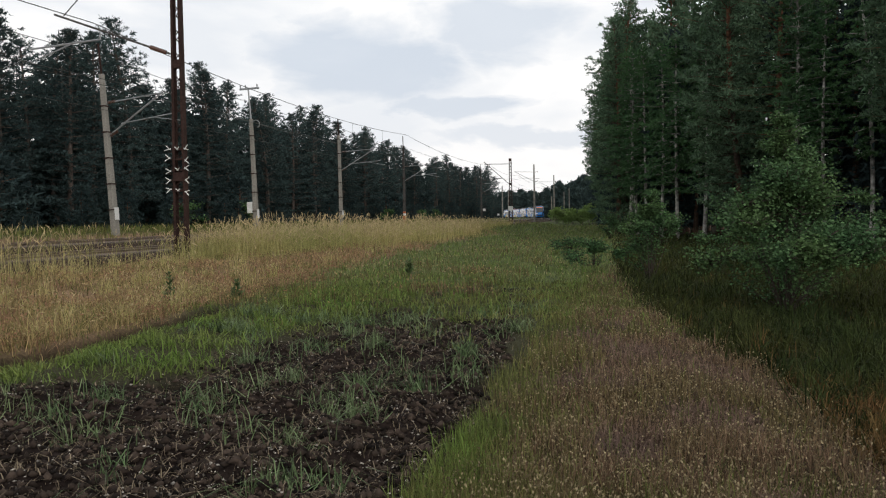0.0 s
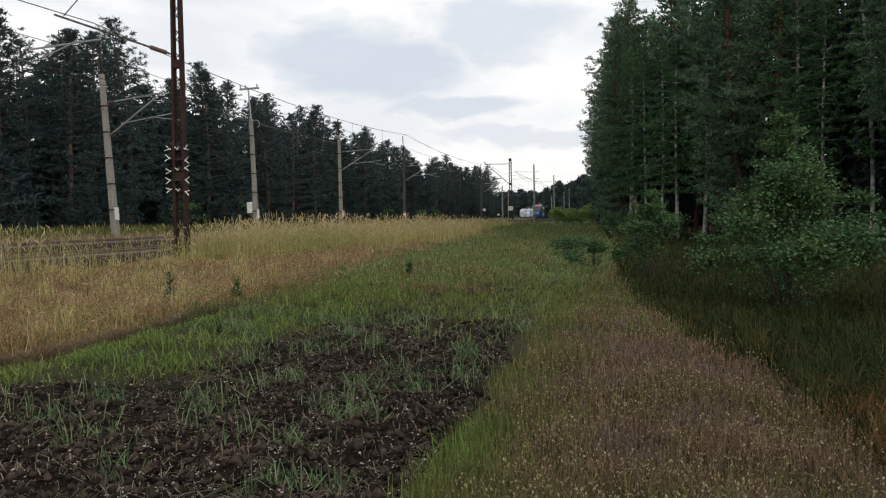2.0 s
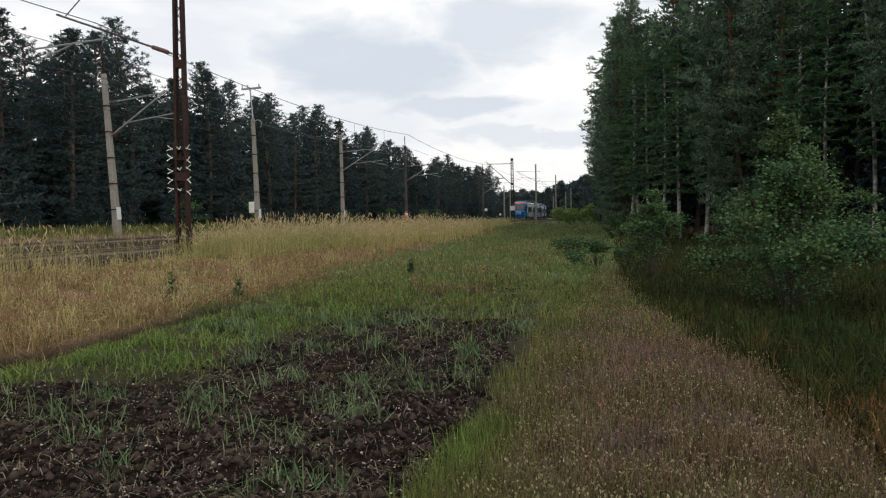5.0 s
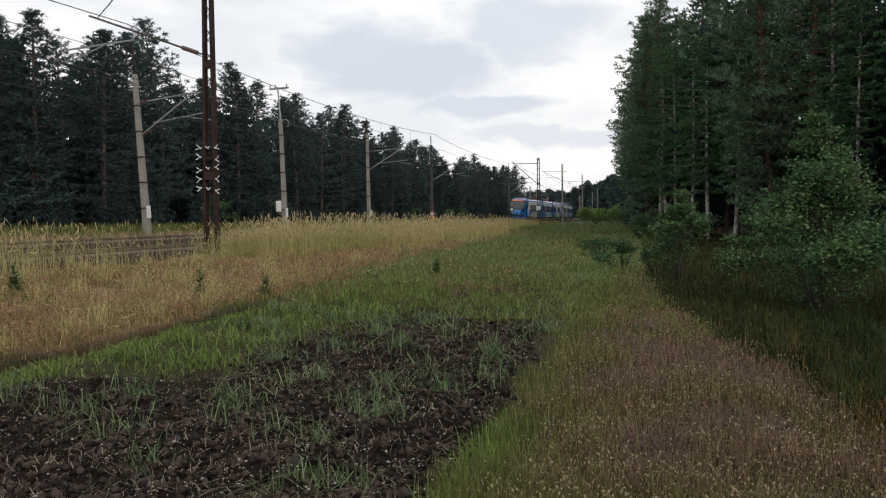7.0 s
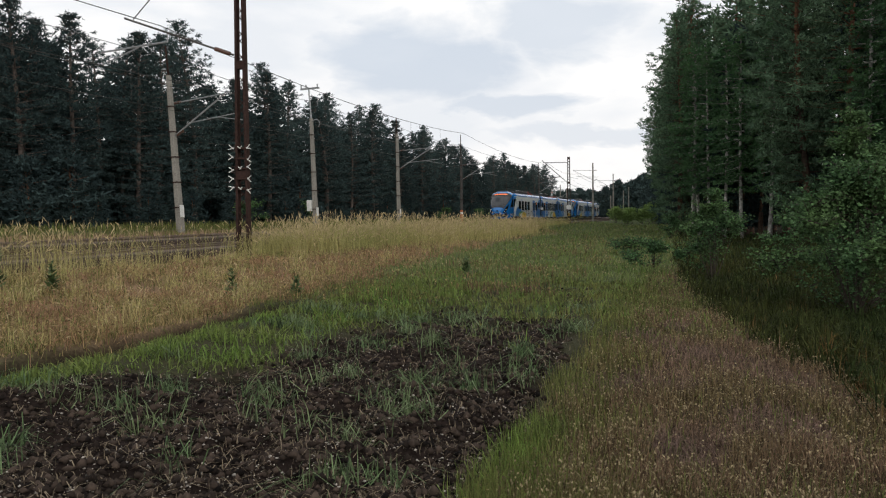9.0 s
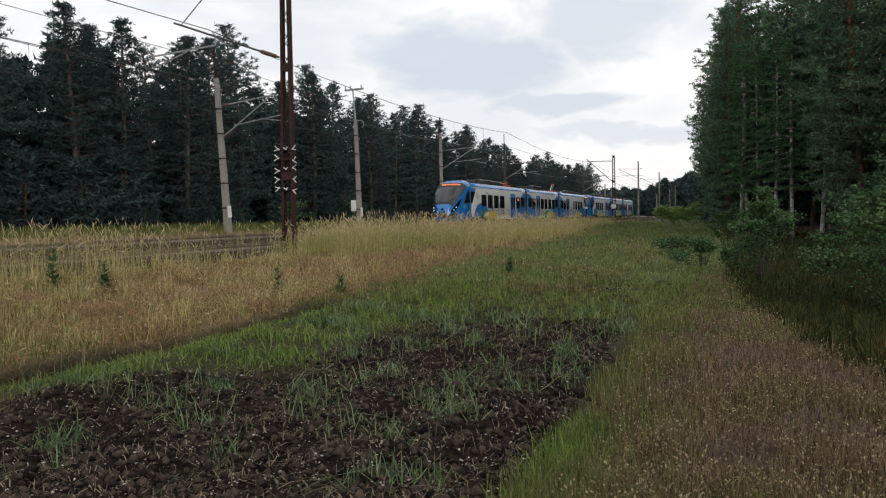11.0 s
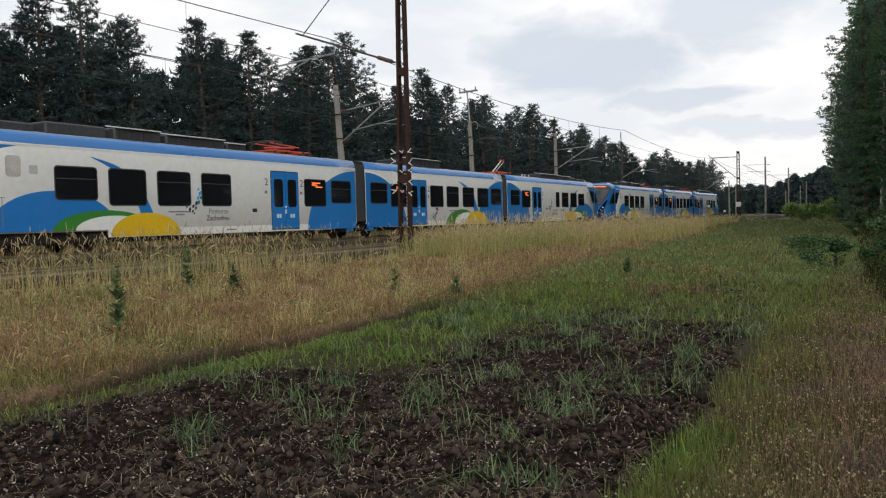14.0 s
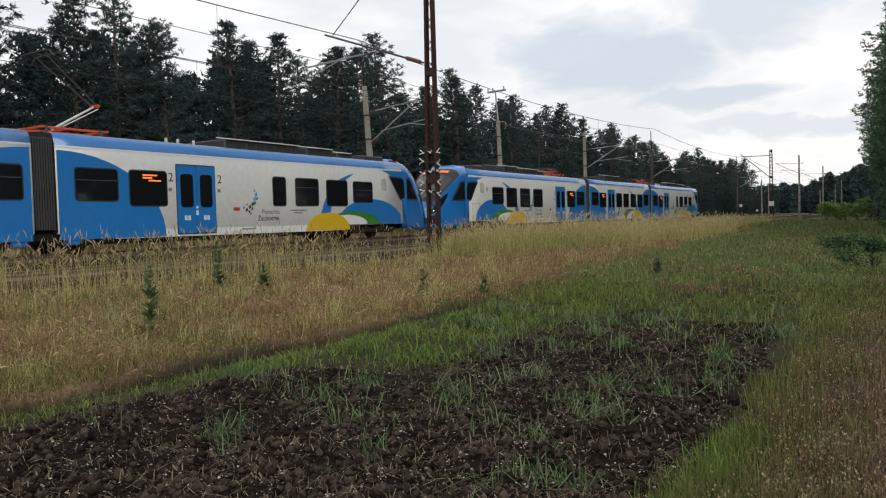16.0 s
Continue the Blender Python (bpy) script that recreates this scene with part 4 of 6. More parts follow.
def nose_s(t):
    """Length along the line at which the front of the train stands at t seconds."""
    s = 7.73 + 33.8665 - 16.7534 * (t - 12) + 0.0557 * (t - 12) ** 2
    return s + float(np.interp(t, [0.0, 10.0, 11.0, 12.0, 13.0, 14.3, 15.2, 16.0], [1.1, 1.1, 1.0, 0.8, 0.45, 0.0, -0.2, -0.2]))


CARS = []
for k in (0, 1):
    for i, (a, b) in enumerate(CAR_ENDS):
        c = end_car(k, a, b, i == 0) if i != 1 else middle_car(a, b)
        CARS.append((c, 59.15 * k, (a + b) / 2, (b - a) * 0.36))


def car_pose(t, shift, mid, half):
    s = nose_s(t) + shift + mid
    (x0, y0, _), (x1, y1, _) = line(s - half), line(s + half)
    turn = -math.degrees(math.atan2(x1 - x0, y1 - y0))
    climb = math.degrees(math.atan2(rail_z(s + half) - rail_z(s - half), 2 * half))
    return pose((x0 + x1) / 2, (y0 + y1) / 2, float(rail_z(s)), climb, 0, turn) @ pose(0, -mid, 0)


# ---- masts, wires and signs ----
def concrete_mast(x, y, top, lean_x, lean_y, pipe, arm, label, box_on=False, white_band=True, cross=False):
    z0 = float(height(x, y)) - 0.3
    mast = thing("catenary_mast", label, "catenary mast", "concrete masts", at=pose(x, y, z0, lean_y, lean_x, 0))
    h = top - z0
    bm = bmesh.new()
    n = 10
    rings = []
    for k in range(n + 1):
        t = k / n
        w, d = 0.155 - 0.05 * t, 0.21 - 0.08 * t
        c = 0.035
        rings.append([bm.verts.new((sx, sy, h * t)) for sx, sy in ((w - c, -d), (w, -d + c), (w, d - c), (w - c, d), (-w + c, d), (-w, d - c), (-w, -d + c), (-w + c, -d))])
    for r0, r1 in zip(rings, rings[1:]):
        for j in range(8):
            bm.faces.new((r0[j], r0[(j + 1) % 8], r1[(j + 1) % 8], r1[j]))
    bm.faces.new(rings[-1])
    part("post", bm, M["greymast"] if pipe > 2 else M["concrete"], mast, "dark weathered post" if pipe > 2 else "weathered concrete post")
    for hz in np.arange(1.6, h - 0.4, 1.35):
        bm = bmesh.new()
        w = 0.185 - 0.055 * hz / h
        box(bm, -w, w, -w - 0.06, w + 0.06, hz, hz + 0.06)
        part("band", bm, M["rust"], mast)
    if white_band:
        bm = bmesh.new()
        box(bm, 0.172, 0.19, -0.17, 0.17, 1.1, 1.75)
        part("number_plate", bm, M["signwhite"], mast, "white plate")
    if pipe:
        bm = bmesh.new()
        rod(bm, (0, 0, h - 0.1), (-0.05, 0, h + pipe), 0.05)
        part("earth_pipe", bm, M["rust"], mast, "thin steel pipe extension")
    if cross:
        bm = bmesh.new()
        rod(bm, (0, 0, h - 0.1), (-0.1, 0, h + 2.2), 0.055)
        part("extension", bm, M["steel"], mast)
        bm = bmesh.new()
        box(bm, -0.75, 0.75, -0.06, 0.06, h + 2.1, h + 2.22)
        for sx in (-0.7, -0.3, 0.6):
            rod(bm, (sx, 0, h + 2.2), (sx, 0, h + 2.45), 0.05)
        part("cross_arm", bm, M["steel"], mast)
        bm = bmesh.new()
        for k in range(9):
            a0, a1 = radians(-60 + 25 * k), radians(-35 + 25 * k)
            rod(bm, (0.35 + 0.3 * math.cos(a0), 0, h - 0.4 + 0.3 * math.sin(a0)), (0.35 + 0.3 * math.cos(a1), 0, h - 0.4 + 0.3 * math.sin(a1)), 0.03, sides=4)
        part("horn", bm, M["steel"], mast)
    if box_on:
        bm = bmesh.new()
        box(bm, -0.52, -0.16, -0.32, 0.0, 1.5, 2.3, 0.03)
        part("switch_box", bm, M["signwhite"], mast, "pale grey switch box")
    if arm:
        reach, ztop = arm
        zt, zb = ztop - z0, ztop - z0 - 1.7
        bm = bmesh.new()
        rod(bm, (0.15, 0, zt), (reach, 0, zt + 0.15), 0.035)
        part("top_tube", bm, M["steel"], mast)
        bm = bmesh.new()
        rod(bm, (0.15, 0, zb), (reach, 0, zt + 0.15), 0.045)
        part("stay_tube", bm, M["steel"], mast)
        bm = bmesh.new()
        rod(bm, (0.9, 0, zb + 0.55), (reach + 0.6, 0, zb + 0.75), 0.03)
        rod(bm, (reach - 0.5, 0, zb + 0.65), (reach + 0.9, 0, zb + 0.35), 0.022)
        part("steady_arm", bm, M["steel"], mast)
        bm = bmesh.new()
        for zz in (zt, zb):
            for k in range(5):
                rod(bm, (0.25 + 0.09 * k, 0, zz + (0.03 if zz == zt else 0.14) * k * 0.3), (0.29 + 0.09 * k, 0, zz + (0.03 if zz == zt else 0.14) * k * 0.3), 0.075, sides=8)
        part("insulator", bm, M["porcelain"], mast)
    return mast


for args in (
    (-26.0, 35.4, 9.5, -3.6, 0.0, 1.6, (3.4, 8.0), "leaning weathered concrete catenary mast beside the track", False, True, False),
    (-26.0, 51.2, 9.1, -1.6, 0.0, 0, None, "concrete mast with a cross-arm and a pale switch box", True, True, True),
    (-26.0, 68.2, 9.7, -0.5, 0.0, 1.5, (3.4, 8.1), "upright concrete catenary mast with a bracket", False, True, False),
    (-26.0, 89.3, 9.3, 0.0, 0.0, 2.4, (3.4, 8.1), "slender concrete catenary mast against the woods", False, False, False),
    (-26.0, 139.5, 9.5, 0.0, 0.0, 2.2, (3.4, 8.1), "slender concrete catenary mast against the woods", False, False, False),
    (-29.5, 186.0, 9.6, 0.0, 0.0, 0, (3.4, 8.4), "far concrete catenary mast", False, True, False),
    (-31.5, 209.0, 9.6, 0.0, 0.0, 0, None, "far concrete catenary mast", False, True, False),
    (-15.8, 135.0, 11.0, 0.0, 0.0, 0, (-3.4, 9.7), "tall pale concrete catenary mast on the curve", False, False, False),
    (-15.8, 172.2, 11.1, 0.0, 0.0, 0, (-3.4, 9.6), "tall pale concrete catenary mast on the curve", False, False, False),
    (-15.8, 166.5, 6.3, 0.0, 0.0, 0, None, "short concrete post on the curve", False, False, False),
    (-15.8, 199.7, 8.3, 0.0, 0.0, 0, None, "short concrete post on the curve", False, True, False),
    (-15.8, 217.5, 9.9, 0.0, 0.0, 0, None, "tall pale concrete catenary mast on the curve", False, False, False),
):
    concrete_mast(*args)


def lattice_mast(x, y, top, lean, ring, plates, label):
    """Two channel sections laced together, with the bracket for the near track."""
    z0 = float(height(x, y)) - 0.2
    h = top - z0
    mast = thing("lattice_mast", label, "catenary mast", "lattice masts", at=pose(x, y, z0, 0, lean, 0))
    for sx in (-1, 1):
        bm = bmesh.new()
        # a channel section, open towards the middle
        prof = [(0.035, -0.11), (0.035, 0.11), (-0.055, 0.11), (-0.055, 0.085), (0.005, 0.085), (0.005, -0.085), (-0.055, -0.085), (-0.055, -0.11)]
        rings = []
        for t in (0, 1):
            w = 0.235 - 0.10 * t
            rings.append([bm.verts.new((sx * (w + px), py, h * t)) for px, py in prof])
        for j in range(8):
            bm.faces.new((rings[0][j], rings[0][(j + 1) % 8], rings[1][(j + 1) % 8], rings[1][j]))
        part("leg", bm, M["rust"], mast, "dark rusty channel leg")
    steps = int(h / 0.42)
    for k in range(steps):
        za, zb = 0.25 + 0.42 * k, 0.25 + 0.42 * (k + 1)
        if zb > h:
            break
        w = 0.235 - 0.10 * (za + zb) / 2 / h
        bm = bmesh.new()
        s = 1 if k % 2 else -1
        rod(bm, (-s * w, 0.1, za), (s * w, 0.1, zb), 0.018, sides=4)
        rod(bm, (s * w, -0.1, za), (-s * w, -0.1, zb), 0.018, sides=4)
        part("lacing_bar", bm, M["rust"], mast)
    for zz in (h * 0.28, h * 0.63, h * 0.98):
        bm = bmesh.new()
        w = 0.25 - 0.10 * zz / h
        box(bm, -w, w, -0.125, 0.125, zz - 0.14, zz + 0.14)
        part("batten_plate", bm, M["rust"], mast)
    if ring:
        # anti-climb guard: white-painted spread spikes in five tiers up the legs
        for tier in range(5):
            zz = h * (ring[0] + (ring[1] - ring[0]) * tier / 4)
            bm = bmesh.new()
            box(bm, -0.26, 0.26, -0.14, 0.14, zz - 0.03, zz + 0.03)
            part("guard_band", bm, M["rust"], mast)
            for sx in ((-1, 1) if tier % 2 else (-1, 0, 1)):
                base = Vector((sx * (0.30 + 0.02 * (tier % 2)), -0.17, zz + 0.05 * sx * (tier % 3 - 1)))
                for tilt in (-1, 1):
                    d = Vector((sx if sx else 0.8 * tilt, -0.25, (0.6 + 0.2 * (tier % 2)) * tilt + 0.15 * (tier - 2) if sx else 0.6)).normalized()
                    bm = bmesh.new()
                    rod(bm, base - d * 0.04, base + d * (0.19 if sx else 0.11), 0.016, sides=5)
                    part("spike", bm, M["signwhite"], mast, "white-painted anti-climb spike")
    for zz in plates:
        bm = bmesh.new()
        box(bm, -0.32, 0.32, -0.16, -0.14, zz, zz + 0.6, 0.01)
        part("plate", bm, M["signwhite"], mast, "white signal plate")
    return mast, z0, h


near_mast, near_z, near_h = lattice_mast(-15.72, 25.1, 11.6, 0.4, (0.235, 0.365), (), "dark rusty lattice mast with white anti-climb spikes")
far_mast, far_z, far_h = lattice_mast(-15.8, 107.0, 10.0, 0.0, None, (2.3,), "dark lattice mast with a white plate")
for name, ends in (("top_tube", ((-0.1, 0, far_h - 0.75), (-3.6, 0, far_h - 0.7))), ("stay_tube", ((-0.1, 0, far_h - 3.6), (-3.7, 0, far_h - 0.35))), ("steady_arm", ((-1.2, 0, far_h - 2.7), (-4.0, 0, far_h - 3.0)))):
    bm = bmesh.new()
    rod(bm, *ends, 0.05)
    part(name, bm, M["greymast"], far_mast)


def bracket(mast, z_base):
    """The bracket of the lattice mast over the near track."""
    zt = 7.75 - z_base
    bm = bmesh.new()
    rod(bm, (-0.3, 0, zt), (-4.6, -0.6, zt + 1.55), 0.042)
    part("bracket_tube", bm, M["greymast"], mast, "inclined bracket tube")
    bm = bmesh.new()
    for k in range(7):
        f = 0.04 + 0.02 * k
        c = Vector((-0.3 - 4.3 * f, -0.6 * f, zt + 1.55 * f))
        d = Vector((-4.3, -0.6, 1.55)).normalized() * 0.03
        rod(bm, c - d, c + d, 0.08, sides=8)
        rod(bm, c - 1.4 * d, c + 1.4 * d, 0.05, sides=8)
    hull = bmesh.ops.convex_hull(bm, input=bm.verts)
    bmesh.ops.delete(bm, geom=[g for g in hull["geom_interior"] if isinstance(g, bmesh.types.BMVert)], context="VERTS")
    part("insulator", bm, M["porcelain"], mast)
    bm = bmesh.new()
    rod(bm, (-2.9, -0.35, zt + 0.94), (-2.9, -0.35, zt + 0.6), 0.03)
    rod(bm, (-2.9, -0.35, zt + 0.6), (-5.4, -0.9, zt + 0.28), 0.035)
    rod(bm, (-4.0, -0.6, zt + 0.42), (-5.2, -0.9, zt - 0.12), 0.025)
    part("steady_arm", bm, M["steel"], mast)
    bm = bmesh.new()
    rod(bm, (-4.3, -0.5, zt + 1.5), (-2.6, -0.3, zt + 3.2), 0.02)
    part("tie_rod", bm, M["wire"], mast)


bracket(near_mast, near_z)


def wire(name, pts, r, label, sag=0.0):
    """A cable through places, hanging a little between them."""
    cu = bpy.data.curves.new(name, "CURVE")
    cu.dimensions, cu.bevel_depth, cu.bevel_resolution = "3D", r, 1
    out = []
    for a, b in zip(pts, pts[1:]):
        n = 10
        for k in range(n):
            t = k / n
            p = Vector(a).lerp(Vector(b), t)
            p.z -= sag * 4 * t * (1 - t)
            out.append(p)
    out.append(Vector(pts[-1]))
    sp = cu.splines.new("POLY")
    sp.points.add(len(out) - 1)
    for q, p in zip(sp.points, out):
        q.co = (*p, 1)
    cu.materials.append(M["wire"])
    return tagged(new(name, cu), label, "overhead wire", "overhead wires")


def along(off, zs, stations):
    out = []
    for s in stations:
        x, y, _ = line(s, off)
        out.append((float(x), float(y), float(rail_z(s)) + zs))
    return out


FAR_ST, NEAR_ST = (-34, 35.4, 68.2, 110, 150, 190, 230, 270, 320), (-40, 24.5, 65, 107, 136, 173, 215, 260, 310)
far_wire = wire("contact_wire", along(0, 5.75, FAR_ST), 0.011, "thin contact wire over the far track", 0.02)
near_wire = wire("contact_wire", along(4, 5.75, NEAR_ST), 0.011, "thin contact wire over the near track", 0.02)
wire("catenary_cable", along(0.0, 7.25, FAR_ST), 0.016, "sagging carrier cable over the far track", 0.55)
wire("catenary_cable", along(4.0, 7.9, NEAR_ST), 0.016, "sagging carrier cable over the near track", 0.6)
wire("feeder_cable", along(-3.4, 9.2, (-34, 35.4, 51.2, 68.2, 89.3, 139.5, 186, 230)), 0.014, "feeder cable along the concrete masts", 0.25)


def dropper(owner, off, a, b, top, sag, n):
    for k in range(1, n):
        t = k / n
        s = a + (b - a) * t
        x, y, _ = line(s, off)
        zt = top - sag * 4 * t * (1 - t)
        bm = bmesh.new()
        rod(bm, (x, y, rail_z(s) + 5.74), (x, y, rail_z(s) + zt), 0.008, sides=4)
        part("dropper", bm, M["wire"], owner)


dropper(far_wire, 0.0, -34, 35.4, 7.25, 0.55, 9)
dropper(near_wire, 4.0, -40, 24.5, 7.9, 0.6, 9)
dropper(near_wire, 4.0, 24.5, 65, 7.9, 0.6, 6)


def post_sign(x, y, h, kind):
    z0 = float(height(x, y)) - 0.1
    if kind == "white":
        sgn = thing("trackside_sign", "small black-backed white trackside sign on a post", "railway sign", at=pose(x, y, z0))
        bm = bmesh.new()
        rod(bm, (0, 0, 0), (0, 0, h), 0.04)
        part("post", bm, M["signblack"], sgn)
        bm = bmesh.new()
        box(bm, -0.32, 0.32, -0.03, 0.03, h - 0.65, h, 0.01)
        part("board", bm, M["signblack"], sgn)
        bm = bmesh.new()
        box(bm, -0.2, 0.2, -0.04, -0.031, h - 0.5, h - 0.14)
        part("face", bm, M["signwhite"], sgn, "white square face")
    else:
        sgn = thing("marker_post", "faded orange and white marker post in the grass", "marker post", at=pose(x, y, z0))
        bm = bmesh.new()
        box(bm, -0.14, 0.14, -0.14, 0.14, 0, h, 0.02)
        part("post", bm, M["signred"], sgn)
        bm = bmesh.new()
        box(bm, -0.15, 0.15, -0.15, 0.15, h * 0.7, h * 0.86)
        part("band", bm, M["signwhite"], sgn)


post_sign(-21.0, 115.0, 2.5, "white")
post_sign(-24.6, 150.0, 1.7, "white")
post_sign(-25.75, 88.4, 1.6, "post")


# ---- trees ----
def tri_burst(centres, dirs, count, length, width, droop, rng):
    """Sprays of narrow leaf triangles round each centre, leaning along its direction."""
    n = len(centres)
    c = np.repeat(centres, count, 0)
    d = np.repeat(dirs, count, 0) * 0.55 + rng.normal(0, 0.62, (n * count, 3))
    d[:, 2] -= droop
    d /= np.linalg.norm(d, axis=1)[:, None] + 1e-9
    ln = length * rng.uniform(0.6, 1.25, (n * count, 1))
    side = np.cross(d, rng.normal(0, 1, (n * count, 3)))
    side /= np.linalg.norm(side, axis=1)[:, None] + 1e-9
    w = width * rng.uniform(0.7, 1.3, (n * count, 1))
    c = c + rng.normal(0, length * 0.36, (n * count, 3)) * np.array([1, 1, 0.6])
    a, b, t = c - side * w * 0.5, c + side * w * 0.5, c + d * ln
    v = np.stack([a, b, t], 1).reshape(-1, 3)
    return v, np.arange(len(v)).reshape(-1, 3)


def trunk_mesh(h, r, bend, rng, top_r=0.03, sides=7, n=9):
    v, f, pts = [], [], []
    ax, ay = rng.normal(0, bend, 2)
    for k in range(n + 1):
        t = k / n
        x, y = ax * math.sin(t * 2.6) * h * 0.03, ay * math.sin(t * 3.1 + 0.6) * h * 0.03
        rr = r * (1 - t) ** 0.8 + top_r
        if k == 0:
            rr *= 1.25
        pts.append((x, y, h * t))
        for j in range(sides):
            a = 2 * math.pi * j / sides
            v.append((x + rr * math.cos(a), y + rr * math.sin(a), h * t))
        if k:
            for j in range(sides):
                f.append(((k - 1) * sides + j, (k - 1) * sides + (j + 1) % sides, k * sides + (j + 1) % sides, k * sides + j))
    return np.array(v), np.array(f), np.array(pts)


def limbs_mesh(starts, ends, r0):
    v, f = [], []
    for a, b in zip(starts, ends):
        a, b = Vector(a), Vector(b)
        q = (b - a).to_track_quat("Z", "Y").to_matrix()
        base = len(v)
        for j in range(3):
            v.append(a + q @ Vector((r0 * math.cos(2.1 * j), r0 * math.sin(2.1 * j), 0)))
        v.append(b)
        f += [(base, base + 1, base + 3), (base + 1, base + 2, base + 3), (base + 2, base, base + 3)]
    return np.array([tuple(p) for p in v]), np.array(f)


def conifer(name, label, h, r, bare, spread, seed, detail, needles, bark, shape=1.0, droop=0.05, leaf=0.5, wide=0.13, group="pines", spray=9):
    """A conifer or birch: tapered trunk, limbs in uneven whorls, and sprays of leaves on them."""
    rng = np.random.default_rng(seed)
    tree = thing(name, label, "tree", group)
    tv, tf, axis = trunk_mesh(h, r, 0.6, rng)
    upper = {"redbark": ("pinebark", "redbark"), "pinebark": ("pinebark", "darkred")}.get(bark, (bark, bark))
    o = raw("trunk", tv, tf, [M[upper[0]], M[upper[1]]], smooth=True, index=(tv[tf[:, 0], 2] > h * 0.42).astype(np.int32))
    o.parent = tree
    starts, ends, cents, dirs = [], [], [], []
    z = h * bare
    lean_out = rng.uniform(0.8, 1.2, 8)
    while z < h - 0.15:
        t = (z - h * bare) / (h * (1 - bare))
        # fullest a third of the way up, rounding in to a blunt leader
        reach = spread * min(1.0, 0.62 + 1.1 * t) * (max(0.0, 1 - t ** (2.2 - shape)) ** 0.75 + 0.05)
        turn0 = rng.uniform(0, 6.283)
        count = int(rng.integers(4, 7))
        for k in range(count):
            a = turn0 + 6.283 * k / count + rng.normal(0, 0.25)
            rr = reach * rng.uniform(0.6, 1.12) * lean_out[int(a / 6.283 * 8) % 8]
            lift = rr * (rng.uniform(-0.12, 0.16) + 0.75 * t * t) - droop * 0.5 * rr
            c0 = np.array([np.interp(z, axis[:, 2], axis[:, 0]), np.interp(z, axis[:, 2], axis[:, 1]), z])
            out = np.array([math.cos(a), math.sin(a), 0.0])
            e = c0 + out * rr + np.array([0, 0, lift])
            starts.append(c0)
            ends.append(e)
            m = max(2, int(rr * detail * 1.5))
            for j in range(m):
                f = 0.28 + 0.76 * (j + rng.uniform(0, 1)) / m
                fan_out = 0.30 * rr * min(1.0, 1.25 * f) * rng.uniform(-1, 1)
                cents.append(c0 + (e - c0) * f + np.array([-out[1], out[0], 0]) * fan_out + np.array([0, 0, rng.normal(0, 0.09) + 0.06 * rr * f * f]))
                dirs.append(out * 0.7 + np.array([0, 0, 0.55]))
        z += rng.uniform(0.38, 0.70) * (1.0 if t < 0.75 else 0.65)
    for k in range(5):
        cents.append(np.array([axis[-1][0], axis[-1][1], h - 0.15 * k]))
        dirs.append(np.array([0, 0, 1.2]))
    lv, lf = limbs_mesh(starts, ends, 0.04)
    o = raw("branchwork", lv, lf, [M[bark]])
    o.parent = tree
    cv, cf = tri_burst(np.array(cents), np.array(dirs), spray, leaf, wide, droop, rng)
    o = raw("crown", cv, cf, [M[needles]])
    o.parent = tree
    return tree


def plant(protos, spots, rng, lo, hi):
    """The first use of each kind is the tree itself, the later ones are copies."""
    used = set()
    for x, y in spots:
        k = protos.index(protos[int(rng.integers(0, len(protos)))])
        s = rng.uniform(lo, hi) * (1.0 if x > -30 else float(np.interp(y, [5, 40, 68, 80, 140, 150, 220], [0.95, 0.96, 0.97, 0.95, 0.94, 0.89, 0.93])))
        m = Matrix.Translation((x, y, float(height(x, y)) - 0.1)) @ pose(0, 0, 0, rng.normal(0, 0.9), rng.normal(0, 0.9), rng.uniform(0, 360)) @ Matrix.Diagonal((s * rng.uniform(0.9, 1.1), s * rng.uniform(0.9, 1.1), s, 1))
        if k not in used:
            used.add(k)
            protos[k].matrix_basis = m
        else:
            copy_thing(protos[k], m)
    for k, p in enumerate(protos):
        if protos.index(p) == k and k not in used:
            x, y = spots[0]
            p.matrix_basis = Matrix.Translation((x - 6, y, float(height(x - 6, y))))


TR = np.random.default_rng(41)
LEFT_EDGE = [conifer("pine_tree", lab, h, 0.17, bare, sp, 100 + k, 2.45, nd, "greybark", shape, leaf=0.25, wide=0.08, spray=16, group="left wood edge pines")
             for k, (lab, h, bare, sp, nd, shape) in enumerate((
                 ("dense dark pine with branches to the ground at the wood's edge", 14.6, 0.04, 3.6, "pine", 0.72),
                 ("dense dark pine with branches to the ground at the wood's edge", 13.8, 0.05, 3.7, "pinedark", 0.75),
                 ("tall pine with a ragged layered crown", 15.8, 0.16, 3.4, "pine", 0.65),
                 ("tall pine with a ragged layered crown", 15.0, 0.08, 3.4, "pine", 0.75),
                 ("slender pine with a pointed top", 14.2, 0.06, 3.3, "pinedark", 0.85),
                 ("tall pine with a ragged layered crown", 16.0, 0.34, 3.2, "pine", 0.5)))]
# inner pines all take the darker needles, so their shade sits in the colour
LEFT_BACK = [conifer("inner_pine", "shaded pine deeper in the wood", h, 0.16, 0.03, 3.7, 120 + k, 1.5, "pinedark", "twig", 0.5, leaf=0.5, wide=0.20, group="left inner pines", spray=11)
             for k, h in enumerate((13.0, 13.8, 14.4))]
